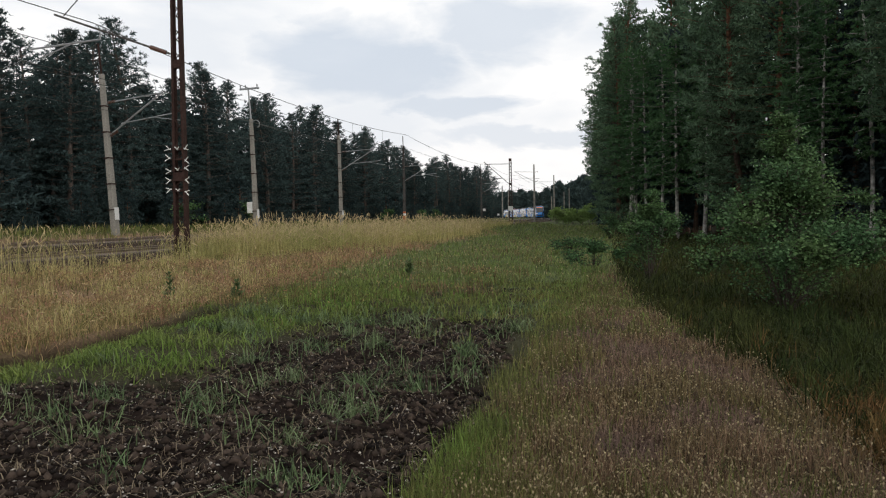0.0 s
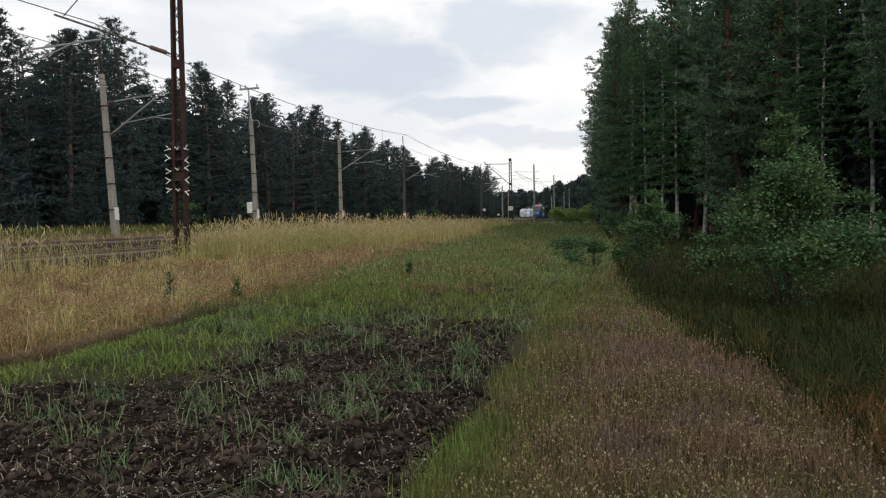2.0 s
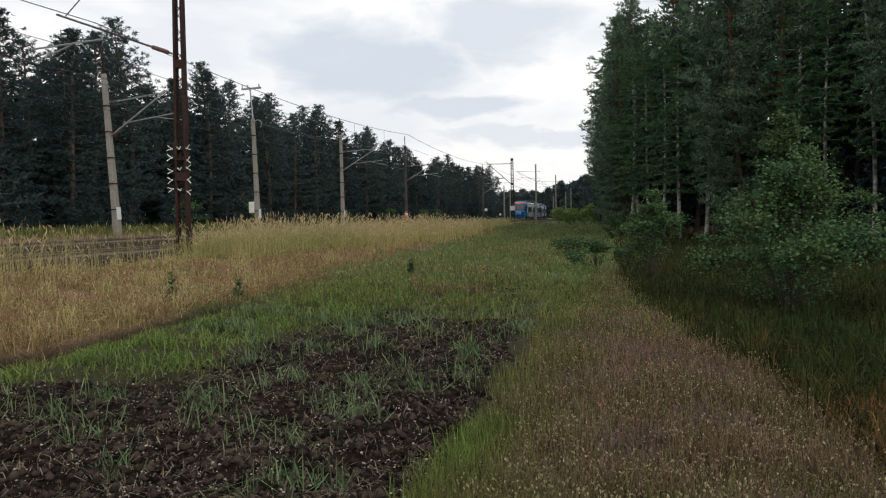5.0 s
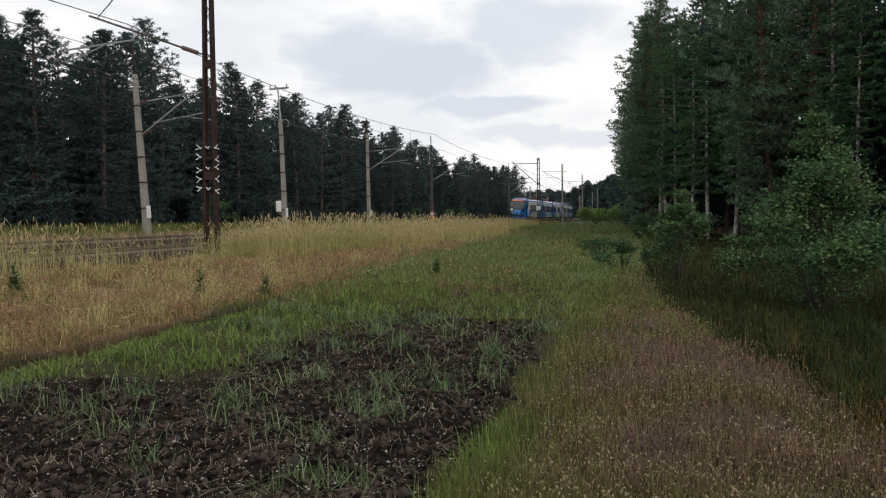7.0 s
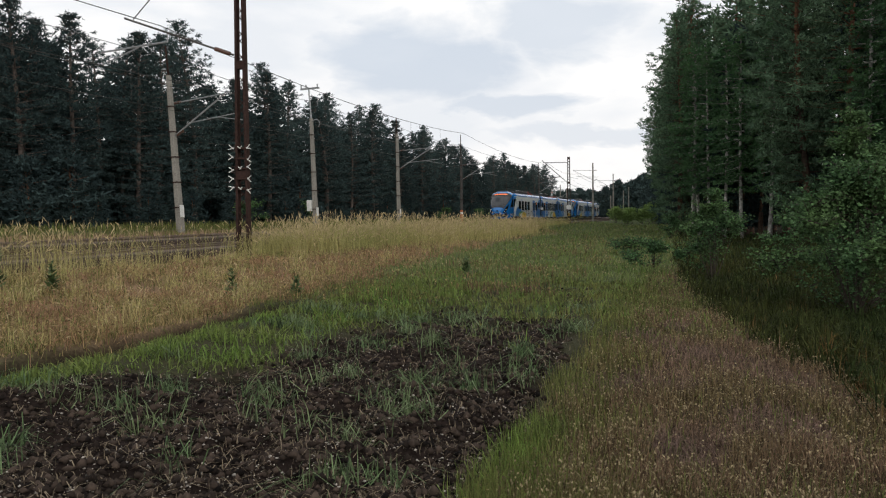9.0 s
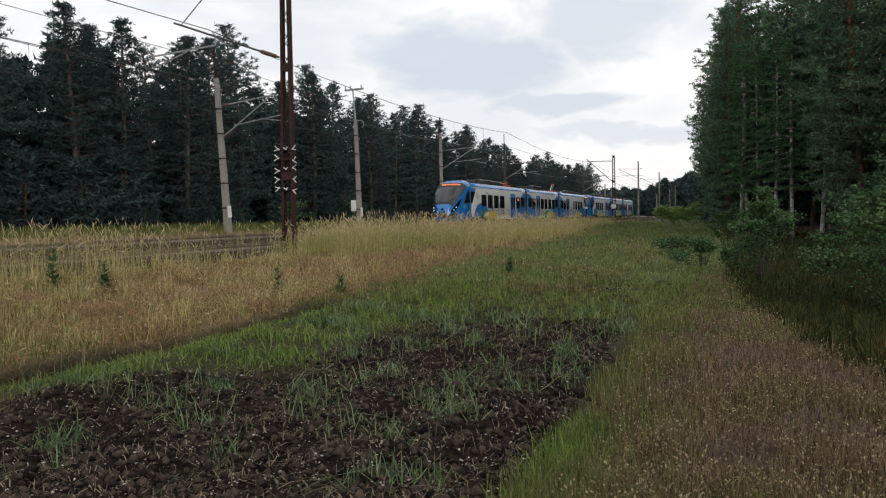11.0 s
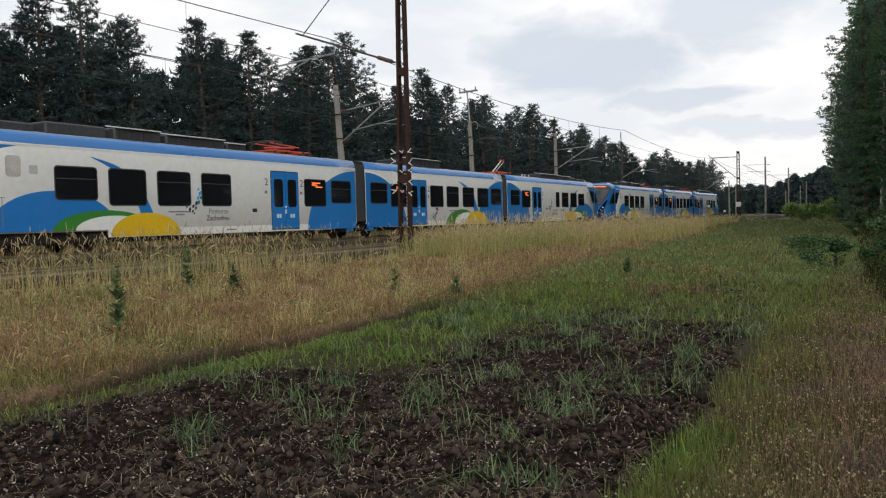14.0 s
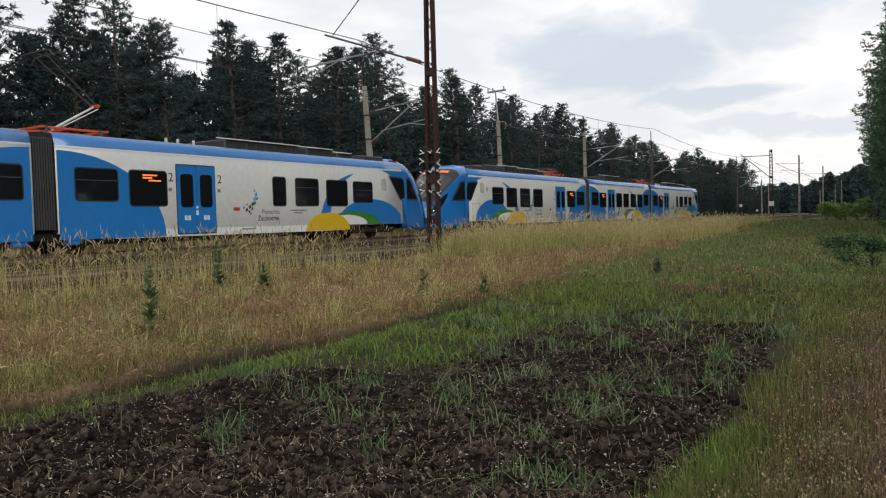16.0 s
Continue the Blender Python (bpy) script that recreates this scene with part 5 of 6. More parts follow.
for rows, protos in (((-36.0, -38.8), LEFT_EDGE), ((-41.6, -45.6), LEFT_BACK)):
    spots = []
    for row, x0 in enumerate(rows):
        y = -14.0
        while y < 224:
            gap = 134 < y < 146
            if gap:
                y += 12
            spots.append((x0 + TR.normal(0, 0.8) + float(np.interp(y, _py, _px)), y + TR.normal(0, 0.5)))
            y += (3.4 if protos is LEFT_EDGE else 3.5) * TR.uniform(0.75, 1.3) * (1 + max(0, y) / 330)
    plant(protos, spots, TR, 0.90, 1.03)
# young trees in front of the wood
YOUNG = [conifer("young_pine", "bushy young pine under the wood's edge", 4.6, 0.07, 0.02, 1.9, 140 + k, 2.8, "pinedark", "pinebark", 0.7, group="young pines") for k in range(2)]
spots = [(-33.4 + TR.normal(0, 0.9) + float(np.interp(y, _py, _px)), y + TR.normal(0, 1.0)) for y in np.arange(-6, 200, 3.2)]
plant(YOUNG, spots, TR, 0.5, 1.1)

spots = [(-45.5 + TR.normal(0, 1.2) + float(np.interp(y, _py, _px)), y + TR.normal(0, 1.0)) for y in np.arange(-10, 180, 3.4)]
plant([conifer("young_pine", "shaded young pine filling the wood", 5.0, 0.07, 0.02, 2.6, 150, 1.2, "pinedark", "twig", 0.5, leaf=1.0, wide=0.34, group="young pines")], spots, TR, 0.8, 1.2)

# the wood on the other side: mixed pines, spruces and birches with bare trunks inside
RIGHT_EDGE = [
    conifer("pine_tree", "tall pine with reddish upper trunk in the mixed wood", 19.0, 0.20, 0.30, 3.0, 201, 3.4, "pinegreen", "redbark", 0.5, leaf=0.26, wide=0.085, spray=12, group="right wood trees"),
    conifer("pine_tree", "dark pine with low sweeping branches", 18.0, 0.20, 0.06, 3.1, 202, 3.4, "pinegreen", "pinebark", 0.6, leaf=0.26, wide=0.085, spray=12, group="right wood trees"),
    conifer("spruce_tree", "dark spruce with dense drooping branches", 17.0, 0.19, 0.04, 2.8, 203, 3.4, "pine", "pinebark", 0.9, 0.25, leaf=0.26, wide=0.085, spray=12, group="right wood trees"),
    conifer("birch_tree", "birch with a white trunk and hanging leaves", 16.0, 0.12, 0.25, 2.3, 204, 4.6, "birch", "birchbark", 0.5, 0.5, leaf=0.15, wide=0.11, spray=12, group="right wood trees"),
    conifer("birch_tree", "slim birch with a white trunk at the wood's edge", 14.0, 0.09, 0.30, 1.9, 205, 4.8, "birch", "birchbark", 0.5, 0.5, leaf=0.15, wide=0.11, spray=12, group="right wood trees"),
]


def edge_x(y):
    """The border of the wood on the right."""
    return float(np.interp(y, [10, 30, 40, 50, 60, 75, 110, 160, 240], [16, 12.5, 8.6, 3.6, -1.0, -2.0, -3.0, -3.5, -4.0]))


front, back = [], []
y = 27.0
while y < 150:
    front.append((edge_x(y) + TR.uniform(0.2, 1.6), y))
    y += TR.uniform(1.5, 2.5) * (1 + max(0, y - 65) / 60)
for row in range(3):
    y = 26.0
    while y < 110:
        back.append((edge_x(y) + 2.8 + 3.3 * row + TR.normal(0, 0.7), y + TR.normal(0, 0.6)))
        y += TR.uniform(2.2, 3.8) * (1 + max(0, y - 65) / 50)
plant(RIGHT_EDGE + [RIGHT_EDGE[1], RIGHT_EDGE[3], RIGHT_EDGE[3], RIGHT_EDGE[0]], front, TR, 0.85, 1.08)
INNER = [
    conifer("inner_pine", "bare-trunked pine inside the wood", 18.0, 0.17, 0.5, 2.6, 221, 1.5, "pinegreen", "redbark", 0.4, leaf=0.45, wide=0.17, spray=11, group="inner wood trees"),
    conifer("inner_pine", "bare-trunked pine inside the wood", 17.0, 0.16, 0.35, 2.6, 222, 1.5, "pinegreen", "pinebark", 0.5, leaf=0.45, wide=0.17, spray=11, group="inner wood trees"),
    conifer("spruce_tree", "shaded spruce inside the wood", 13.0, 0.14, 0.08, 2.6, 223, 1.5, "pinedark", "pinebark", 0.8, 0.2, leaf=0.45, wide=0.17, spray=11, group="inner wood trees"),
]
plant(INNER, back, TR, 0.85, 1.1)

# unseen trees added behind the wood's corner, to darken reflections in the train's side
BEHIND = [conifer("pine_tree", "unseen pine added to darken the train's reflections", 15.5, 0.16, 0.04, 3.8, 230 + k, 0.9, "pinedark", "pinebark", 0.5, leaf=1.2, wide=0.42, group="right wood trees", spray=8) for k in range(2)]
spots = []
for row in range(2):
    for y in np.arange(112, 270, 4.6):
        spots.append((float(np.interp(y, [110, 160, 270], [0.5, -2.0, -8.0])) + 4.5 * row + TR.normal(0, 0.8), float(y) + TR.normal(0, 0.8)))
plant(BEHIND, spots, TR, 0.9, 1.15)

# the far wood beyond the curve, its haze put in by the bluish pine needles
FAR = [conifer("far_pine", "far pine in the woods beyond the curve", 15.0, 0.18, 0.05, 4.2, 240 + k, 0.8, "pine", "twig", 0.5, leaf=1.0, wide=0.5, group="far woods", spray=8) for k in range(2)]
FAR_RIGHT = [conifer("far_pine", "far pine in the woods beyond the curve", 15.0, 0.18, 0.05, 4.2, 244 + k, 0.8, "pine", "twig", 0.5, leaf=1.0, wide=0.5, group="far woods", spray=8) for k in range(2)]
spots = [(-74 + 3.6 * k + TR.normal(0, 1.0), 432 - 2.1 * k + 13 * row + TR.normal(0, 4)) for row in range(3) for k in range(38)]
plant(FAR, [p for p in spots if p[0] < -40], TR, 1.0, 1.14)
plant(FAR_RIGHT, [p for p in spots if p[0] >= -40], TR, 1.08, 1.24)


# ---- bushes ----
def bush(name, label, x, y, h, w, leaves, size, seed, mat="bush", stems=9, airy=1.0):
    rng = np.random.default_rng(seed)
    z0 = float(height(x, y))
    b = thing(name, label, "bush", "roadside bushes", at=pose(x, y, z0 - 0.03))
    starts, ends, tips = [], [], []
    for k in range(stems):
        a, lean = rng.uniform(0, 6.283), rng.uniform(0.0, 0.9) if k else 0.05
        top = np.array([math.cos(a) * lean * w * 0.8, math.sin(a) * lean * w * 0.8, h * math.sqrt(1 - lean * lean) ** 1.3 * rng.uniform(0.78, 1.0)])
        starts.append(np.array([math.cos(a) * 0.06, math.sin(a) * 0.06, 0]))
        ends.append(top)
        for j in range(16):
            f = rng.uniform(0.06, 0.98)
            p = starts[-1] + (top - starts[-1]) * f
            a2 = rng.uniform(0, 6.283)
            ln = w * rng.uniform(0.18, 0.5) * (1.08 - f)
            q = p + np.array([math.cos(a2) * ln, math.sin(a2) * ln, ln * rng.uniform(0.1, 0.7)])
            starts.append(p)
            ends.append(q)
            tips.append((p, q))
    sv, sf = limbs_mesh(starts, ends, 0.018)
    o = raw("stemwork", sv, sf, [M["twig"]])
    o.parent = b
    tips = [(s, e) for s, e in zip(starts, ends)]
    pick = rng.integers(0, len(tips), leaves)
    f = rng.uniform(0.3, 1.05, (leaves, 1))
    c = np.array([tips[k][0] for k in pick]) * (1 - f) + np.array([tips[k][1] for k in pick]) * f + rng.normal(0, 0.075 * airy * w / 1.5, (leaves, 3))
    c = c[c[:, 2] > 0.04]
    n = len(c)
    d = rng.normal(0, 1, (n, 3))
    d[:, 2] = np.abs(d[:, 2]) * 0.2 - 0.3
    d /= np.linalg.norm(d, axis=1)[:, None]
    s = np.cross(d, rng.normal(0, 1, (n, 3)))
    s /= np.linalg.norm(s, axis=1)[:, None]
    ln = size * rng.uniform(0.6, 1.2, (n, 1))
    v = np.stack([c, c + d * ln * 0.5 + s * ln * 0.36, c + d * ln, c + d * ln * 0.5 - s * ln * 0.36], 1).reshape(-1, 3)
    o = raw("leaves", v, np.arange(n * 4).reshape(-1, 4), [M[mat]])
    o.parent = b
    return b


bush("birch_bush", "young leafy birch bush beside the dry strip", 0.55, 20.4, 2.1, 1.05, 9500, 0.066, 301, stems=13)
bush("birch_bush", "large leafy birch bush with several stems", 2.55, 13.9, 2.35, 1.7, 28000, 0.060, 302, stems=30)
bush("birch_bush", "tall thin birch sapling standing out of the bush", 2.65, 14.4, 3.4, 0.9, 6000, 0.058, 303, stems=7)
bush("birch_bush", "leafy bush at the shaded wood's edge", 4.9, 13.6, 1.6, 1.0, 4200, 0.07, 304, stems=8)
bush("low_bush", "low shrub by the green track", -1.0, 24.5, 0.75, 1.1, 2600, 0.07, 305, stems=8)
bush("low_bush", "low shrub by the green track", -2.2, 30.5, 0.7, 1.3, 2200, 0.08, 306, stems=8)
for k, (bx, by, bh, bw) in enumerate(((3.4, 21.0, 1.3, 1.0), (5.4, 24.5, 2.2, 1.4), (7.6, 28.5, 2.4, 1.5), (3.6, 32.0, 1.6, 1.4), (1.6, 42.0, 1.5, 1.5), (-1.2, 52.0, 1.4, 1.6))):
    bush("shade_bush", "shaded undergrowth bush under the wood's edge", bx, by, bh, bw, 2600, 0.10, 310 + k, stems=7)
for k in range(13):
    bx, by = -10.6 + 0.85 * k + TR.normal(0, 0.4), 130 + TR.uniform(-8, 12) + 1.5 * k
    bush("light_bush", "light green broadleaf bush by the curve", bx, by, TR.uniform(0.85, 1.15) * (2.1 + 0.2 * k), 2.2, 2600, 0.24, 330 + k, "lightbush", stems=8, airy=1.6)
for k, (bx, by) in enumerate(((-30.5, 98.0), (-29.5, 110.0), (-30.0, 121.0), (-28.4, 46.0), (-31.0, 60.0))):
    bush("shade_bush", "low bush between the track and the wood", bx, by, 1.7, 1.6, 1300, 0.16, 350 + k, stems=7)


# ---- grasses and soil ----
GR = np.random.default_rng(77)


def fan(n, r0, r1, a0, a1, power=0.0):
    """Places in the sector ahead of the strip's end, thinning out with distance."""
    u = GR.uniform(0, 1, n)
    r = r0 * (r1 / r0) ** u if power == 0 else (r0 ** power + u * (r1 ** power - r0 ** power)) ** (1 / power)
    a = np.radians(GR.uniform(a0, a1, n))
    return np.sin(a) * r, np.cos(a) * r, r


def blades(name, x, y, h, w, mat, label, lean=0.35, heads=None, head_len=0.2, flop=0.5, category="grass"):
    """Bent tapering blades standing on the ground; heads: a material for seed heads."""
    n = len(x)
    z = height(x, y) - 0.01
    a = GR.uniform(0, 6.283, n)
    bend = np.abs(GR.normal(0, lean, n)) * h
    b = GR.uniform(0, 6.283, n)
    sx, sy = np.cos(b) * w / 2, np.sin(b) * w / 2
    dx, dy = np.cos(a) * bend, np.sin(a) * bend
    root = np.stack([x, y, z], 1)
    side = np.stack([sx, sy, np.zeros(n)], 1)
    mid = root + np.stack([dx * 0.35, dy * 0.35, h * 0.6], 1)
    tip = root + np.stack([dx, dy, h * (1 - flop * np.minimum(1, bend / h) ** 2)], 1)
    v = np.stack([root - side, root + side, mid + side * 0.75, mid - side * 0.75, tip], 1).reshape(-1, 3)
    k = np.arange(n)[:, None] * 5
    f = np.concatenate([k + [0, 1, 2], k + [0, 2, 3], k + [3, 2, 4]], 1).reshape(-1, 3)
    mats, index = [M[mat]], np.zeros(len(f), dtype=np.int32)
    if heads:
        pick = GR.uniform(0, 1, n) < heads[1]
        m = int(pick.sum())
        t, wd = tip[pick], np.maximum(w[pick] * heads[2], 0.006)[:, None]
        go = np.stack([dx[pick], dy[pick], h[pick] * 0.5], 1)
        go /= np.linalg.norm(go, axis=1)[:, None] + 1e-6
        L = (head_len * GR.uniform(0.6, 1.3, m))[:, None]
        c = np.cross(go, GR.normal(0, 1, (m, 3)))
        c /= np.linalg.norm(c, axis=1)[:, None] + 1e-6
        e = t + go * L + np.stack([np.zeros(m), np.zeros(m), -0.25 * L[:, 0]], 1)
        q = np.stack([t - go * L * 0.25, t + go * L * 0.35 + c * wd, e, t + go * L * 0.35 - c * wd], 1).reshape(-1, 3)
        base = len(v)
        kk = np.arange(m)[:, None] * 4 + base
        v = np.concatenate([v, q])
        f = np.concatenate([f, np.concatenate([kk + [0, 1, 2], kk + [0, 2, 3]], 1).reshape(-1, 3)])
        mats.append(M[heads[0]])
        index = np.concatenate([index, np.ones(2 * m, dtype=np.int32)])
    ob = raw(name, v, f, mats, index=index)
    tagged(ob, label, category, kind="stuff")


def keep(x, y, r, mask):
    k = GR.uniform(0, 1, len(x)) < mask
    return x[k], y[k], r[k]


# tall ripe grass on the railway bank
x, y, r = fan(330000, 17, 130, -48, 2, power=0.35)
x, y, r = keep(x, y, r, tall_zone(x, y))
tallness = (0.72 + 0.36 * smooth(10.5, 6.0, x - bed_x(y))) * (1 + 0.16 * lumps(x, y, 2.3, 34))
blades("tall_grass", x, y, tallness * GR.uniform(0.5, 1.0, len(x)) * (1 + 0.3 * GR.uniform(0, 1, len(x)) ** 6), 0.004 + 0.00034 * r, "tall", "tall ripe yellow grass on the railway bank", 0.40, ("plume", 0.4, 0.9), 0.22)
# high plumed stalks standing out of it
x, y, r = fan(26000, 18, 70, -48, -6, power=0.6)
x, y, r = keep(x, y, r, tall_zone(x, y) * smooth(-0.3, 0.5, lumps(x, y, 3.1, 38)) * smooth(70, 45, y))
blades("tall_grass", x, y, GR.uniform(1.0, 1.4, len(x)), 0.004 + 0.00026 * r, "tall", "high plumed stalks above the ripe grass", 0.30, ("plume", 1.0, 1.2), 0.24)
# sparse tall stalks in front of the rails
x, y, r = fan(90000, 8, 45, -78, -20)
d = x - bed_x(y)
m = smooth(4.0, 4.5, d) * smooth(7.6, 5.0, d + 0.9 * lumps(x, y, 3, 35)) * (0.25 + 0.6 * smooth(-0.1, 0.5, lumps(x, y, 2.6, 36))) * smooth(27, 24, y) * (0.25 + 0.75 * smooth(20, 16, y))
x, y, r = keep(x, y, r, 0.6 * m)
blades("tall_grass", x, y, GR.uniform(0.45, 1.4, len(x)), 0.0035 + 0.0003 * r, "tall", "sparse tall grass stalks in front of the rails", 0.28, ("plume", 0.6, 0.6), 0.18)
x, y = GR.normal(-15.3, 0.7, 700), GR.normal(14.0, 4.0, 700)
k = (x - bed_x(y) > 4.3)
x, y = x[k], y[k]
blades("tall_grass", x, y, GR.uniform(0.8, 1.45, len(x)), 0.0035 + 0.00035 * np.hypot(x, y), "tall", "clump of tall plumed grass in front of the rails", 0.36, ("plume", 0.9, 1.0), 0.24)
# short mixed growth along the furrow
x, y, r = fan(45000, 4.5, 40, -72, -8)
m = smooth(-8.7, -8.0, x + 0.3 * lumps(x, y, 3, 57)) * smooth(-5.8, -6.6, x + 0.3 * lumps(x, y, 2, 58)) * (1 - np.minimum(1, 1.6 * furrow(x - 0.03, y)))
x, y, r = keep(x, y, r, m)
blades("green_grass", x, y, GR.uniform(0.04, 0.15, len(x)), 0.005 + 0.0006 * r, "olive", "short mixed growth along the furrow", 0.9)
# dry orange-tan grass between the bank and the green band
x, y, r = fan(205000, 7.5, 70, -78, -2)
d = x - bed_x(y)
m = smooth(0.35, -0.35, x - dry_x(y) + 0.35 * lumps(x, y, 4.0, 21)) * smooth(4.1, 4.7, d) * (1 - 0.75 * tall_zone(x, y)) * (1 - np.minimum(1, 1.6 * furrow(x, y)))
x, y, r = keep(x, y, r, m)
blades("dry_grass", x, y, GR.uniform(0.05, 0.27, len(x)) * (0.9 + 0.5 * lumps(x, y, 2.5, 37)) * (0.3 + 0.7 * smooth(4.2, 7.5, x - bed_x(y))), 0.0045 + 0.00045 * r, "tan", "dry orange-tan grass between the soil strip and the rails", 1.1, ("tan", 0.2, 0.8), 0.05)
x, y, r = fan(40000, 7.5, 70, -78, -2)
m = smooth(0.4, -0.4, x - dry_x(y) + 0.4 * lumps(x, y, 4.0, 21)) * smooth(4, 5, x - bed_x(y)) * (1 - np.minimum(1, 1.6 * furrow(x, y)))
x, y, r = keep(x, y, r, m)
blades("green_grass", x, y, GR.uniform(0.08, 0.30, len(x)), 0.004 + 0.0005 * r, "olive", "olive grass shoots among the dry grass", 0.6)
# dry tufts growing over the shoulder of the near ballast
x, y, r = fan(60000, 17, 60, -80, -18)
d = x - bed_x(y)
x, y, r = keep(x, y, r, smooth(3.9, 4.3, d) * smooth(5.4, 4.8, d) * (0.35 + 0.65 * smooth(-0.3, 0.3, lumps(x, y, 1.9, 61))))
blades("dry_grass", x, y, GR.uniform(0.06, 0.26, len(x)), 0.004 + 0.00045 * r, "tan", "dry grass overgrowing the ballast shoulder", 0.7, ("tan", 0.3, 0.8), 0.05)
# reddish dry patches of fine grass
x, y, r = fan(70000, 7.5, 40, -78, -8)
m = smooth(0.5, -0.5, x - dry_x(y) - 0.6 * smooth(14, 20, y)) * smooth(5.5, 7.0, x - bed_x(y)) * smooth(0.0, 0.45, 0.35 * smooth(2.2, 0.6, dry_x(y) - x) * smooth(13, 18, y) + lumps(x, y, 3.1, 62) + 0.3 * lumps(x, y, 1.1, 63)) * smooth(44, 36, y) * (1 - np.minimum(1, 1.6 * furrow(x, y)))
x, y, r = keep(x, y, r, m)
blades("dry_grass", x, y, GR.uniform(0.12, 0.34, len(x)), 0.003 + 0.0004 * r, "reddish", "reddish-brown fine grass in loose patches", 0.8, ("reddish", 0.6, 1.3), 0.07)
# loose tufts of longer bleached grass
tx, ty, _ = fan(520, 9, 34, -74, -14)
k = (tx < dry_x(ty) - 0.3) & (tx - bed_x(ty) > 4.2)
tx, ty = tx[k], ty[k]
n = GR.integers(14, 46, len(tx))
x, y = np.repeat(tx, n) + GR.normal(0, 0.10, n.sum()), np.repeat(ty, n) + GR.normal(0, 0.10, n.sum())
blades("dry_grass", x, y, GR.uniform(0.16, 0.48, len(x)), 0.004 + 0.0004 * np.hypot(x, y), "tall", "loose tufts of longer bleached grass", 0.75, ("plume", 0.4, 0.8), 0.09)
# fresh green band
x, y, r = fan(130000, 5.5, 45, -70, 5)
m = smooth(-7.25, -6.95, x) * (1 - np.minimum(1, 1.6 * furrow(x, y))) * (1 - soil_mask(x, y)) ** 2 * smooth(-3.4, -4.6, x + 0.5 * lumps(x, y, 2.2, 41)) * smooth(21, 15, y)
x, y, r = keep(x, y, r, m * (0.25 + 0.75 * smooth(-0.35, 0.25, lumps(x, y, 1.6, 42))) * (0.15 + 0.85 * smooth(3.0, 7.0, y)))
blades("green_grass", x, y, GR.uniform(0.06, 0.27, len(x)) * (0.8 + 0.5 * lumps(x, y, 0.8, 66)).clip(0.3, 1.5) * (0.25 + 0.75 * smooth(-7.0, -6.1, x)), 0.007 + 0.0008 * r, "fresh", "fresh green grass along the turned soil", 1.1, flop=0.7)
# grass over the farther part of the strip
x, y, r = fan(150000, 8, 120, -32, 12)
m = smooth(-0.6, 0.5, x - dry_x(y) + 0.5 * lumps(x, y, 5, 43)) * smooth(9.5, 15, y + 2.0 * lumps(x, y, 2.5, 44)) * smooth(0.4, -0.6, x - heath_x(y) + 0.4 * lumps(x, y, 4, 45) - 0.05 * np.clip(y - 24, 0, 60))
m = m + smooth(50, 60, y) * smooth(-10.2, -10.8, x) * smooth(4.0, 5.0, x - bed_x(y)) * (1 - tall_zone(x, y))
x, y, r = keep(x, y, r, np.minimum(1, m) * (0.25 + 0.75 * smooth(-0.5, 0.4, lumps(x, y, 1.8, 46))) * (1 - 0.75 * soil_mask(x, y)))
k = y + 3.0 * lumps(x, y, 3.0, 67) > 19
blades("meadow_grass", x[k], y[k], GR.uniform(0.06, 0.24, k.sum()) * (1 + 0.010 * r[k]) * (0.8 + 0.4 * lumps(x[k], y[k], 2.4, 68)), 0.007 + 0.0006 * r[k], "meadow", "pale green meadow grass on the far strip", 0.8, ("plume", 0.06, 0.6), 0.06)
blades("green_grass", x[~k], y[~k], GR.uniform(0.05, 0.20, (~k).sum()), 0.007 + 0.0007 * r[~k], "olive", "mixed green grass where the soil thins out", 1.0, flop=0.7)
x, y, r = x[::3] + 0.05, y[::3], r[::3]
blades("green_grass", x, y, GR.uniform(0.05, 0.22, len(x)) * (1 + 0.010 * r), 0.007 + 0.0007 * r, "fresh", "fresh green grass on the far strip", 0.95, flop=0.7)
x, y, r = fan(60000, 9, 60, -32, 8)
m = smooth(-8.6, -7.6, x + 0.6 * lumps(x, y, 5, 43)) * smooth(-2.2, -3.2, x + 0.5 * lumps(x, y, 3, 53)) * smooth(0.15, 0.5, lumps(x, y, 3.4, 54) + 0.25 * lumps(x, y, 0.9, 55)) * smooth(12, 15, y)
x, y, r = keep(x, y, r, 0.7 * m)
blades("dead_weeds", x, y, GR.uniform(0.10, 0.34, len(x)), 0.004 + 0.0006 * r, "brown", "patches of dead brown weeds in the green strip", 0.5, ("tan", 0.4, 0.9), 0.05)
# edge of the dry strip
x, y, r = fan(60000, 3.6, 22, -24, 8)
m = smooth(-1.35, -1.05, x + 0.15 * lumps(x, y, 1.4, 47)) * smooth(-0.35, -0.85, x + 0.2 * lumps(x, y, 1.7, 48))
x, y, r = keep(x, y, r, m * 0.75 * (0.3 + 0.7 * smooth(-0.3, 0.3, lumps(x, y, 1.1, 52))))
blades("green_grass", x, y, GR.uniform(0.08, 0.26, len(x)), 0.003 + 0.0005 * r, "olive", "yellow-green grass edging the soil", 0.35)
x, y = GR.normal(-1.06, 0.12, 1300), GR.uniform(2.9, 5.8, 1300)
blades("green_grass", x, y, GR.uniform(0.08, 0.27, len(x)), 0.004 + 0.0006 * np.hypot(x, y), "fresh", "bright green grass tufts where the soil ends", 0.7)
# dry brown herbs on the right-hand strip
x, y, r = fan(100000, 3.0, 24, -14, 32)
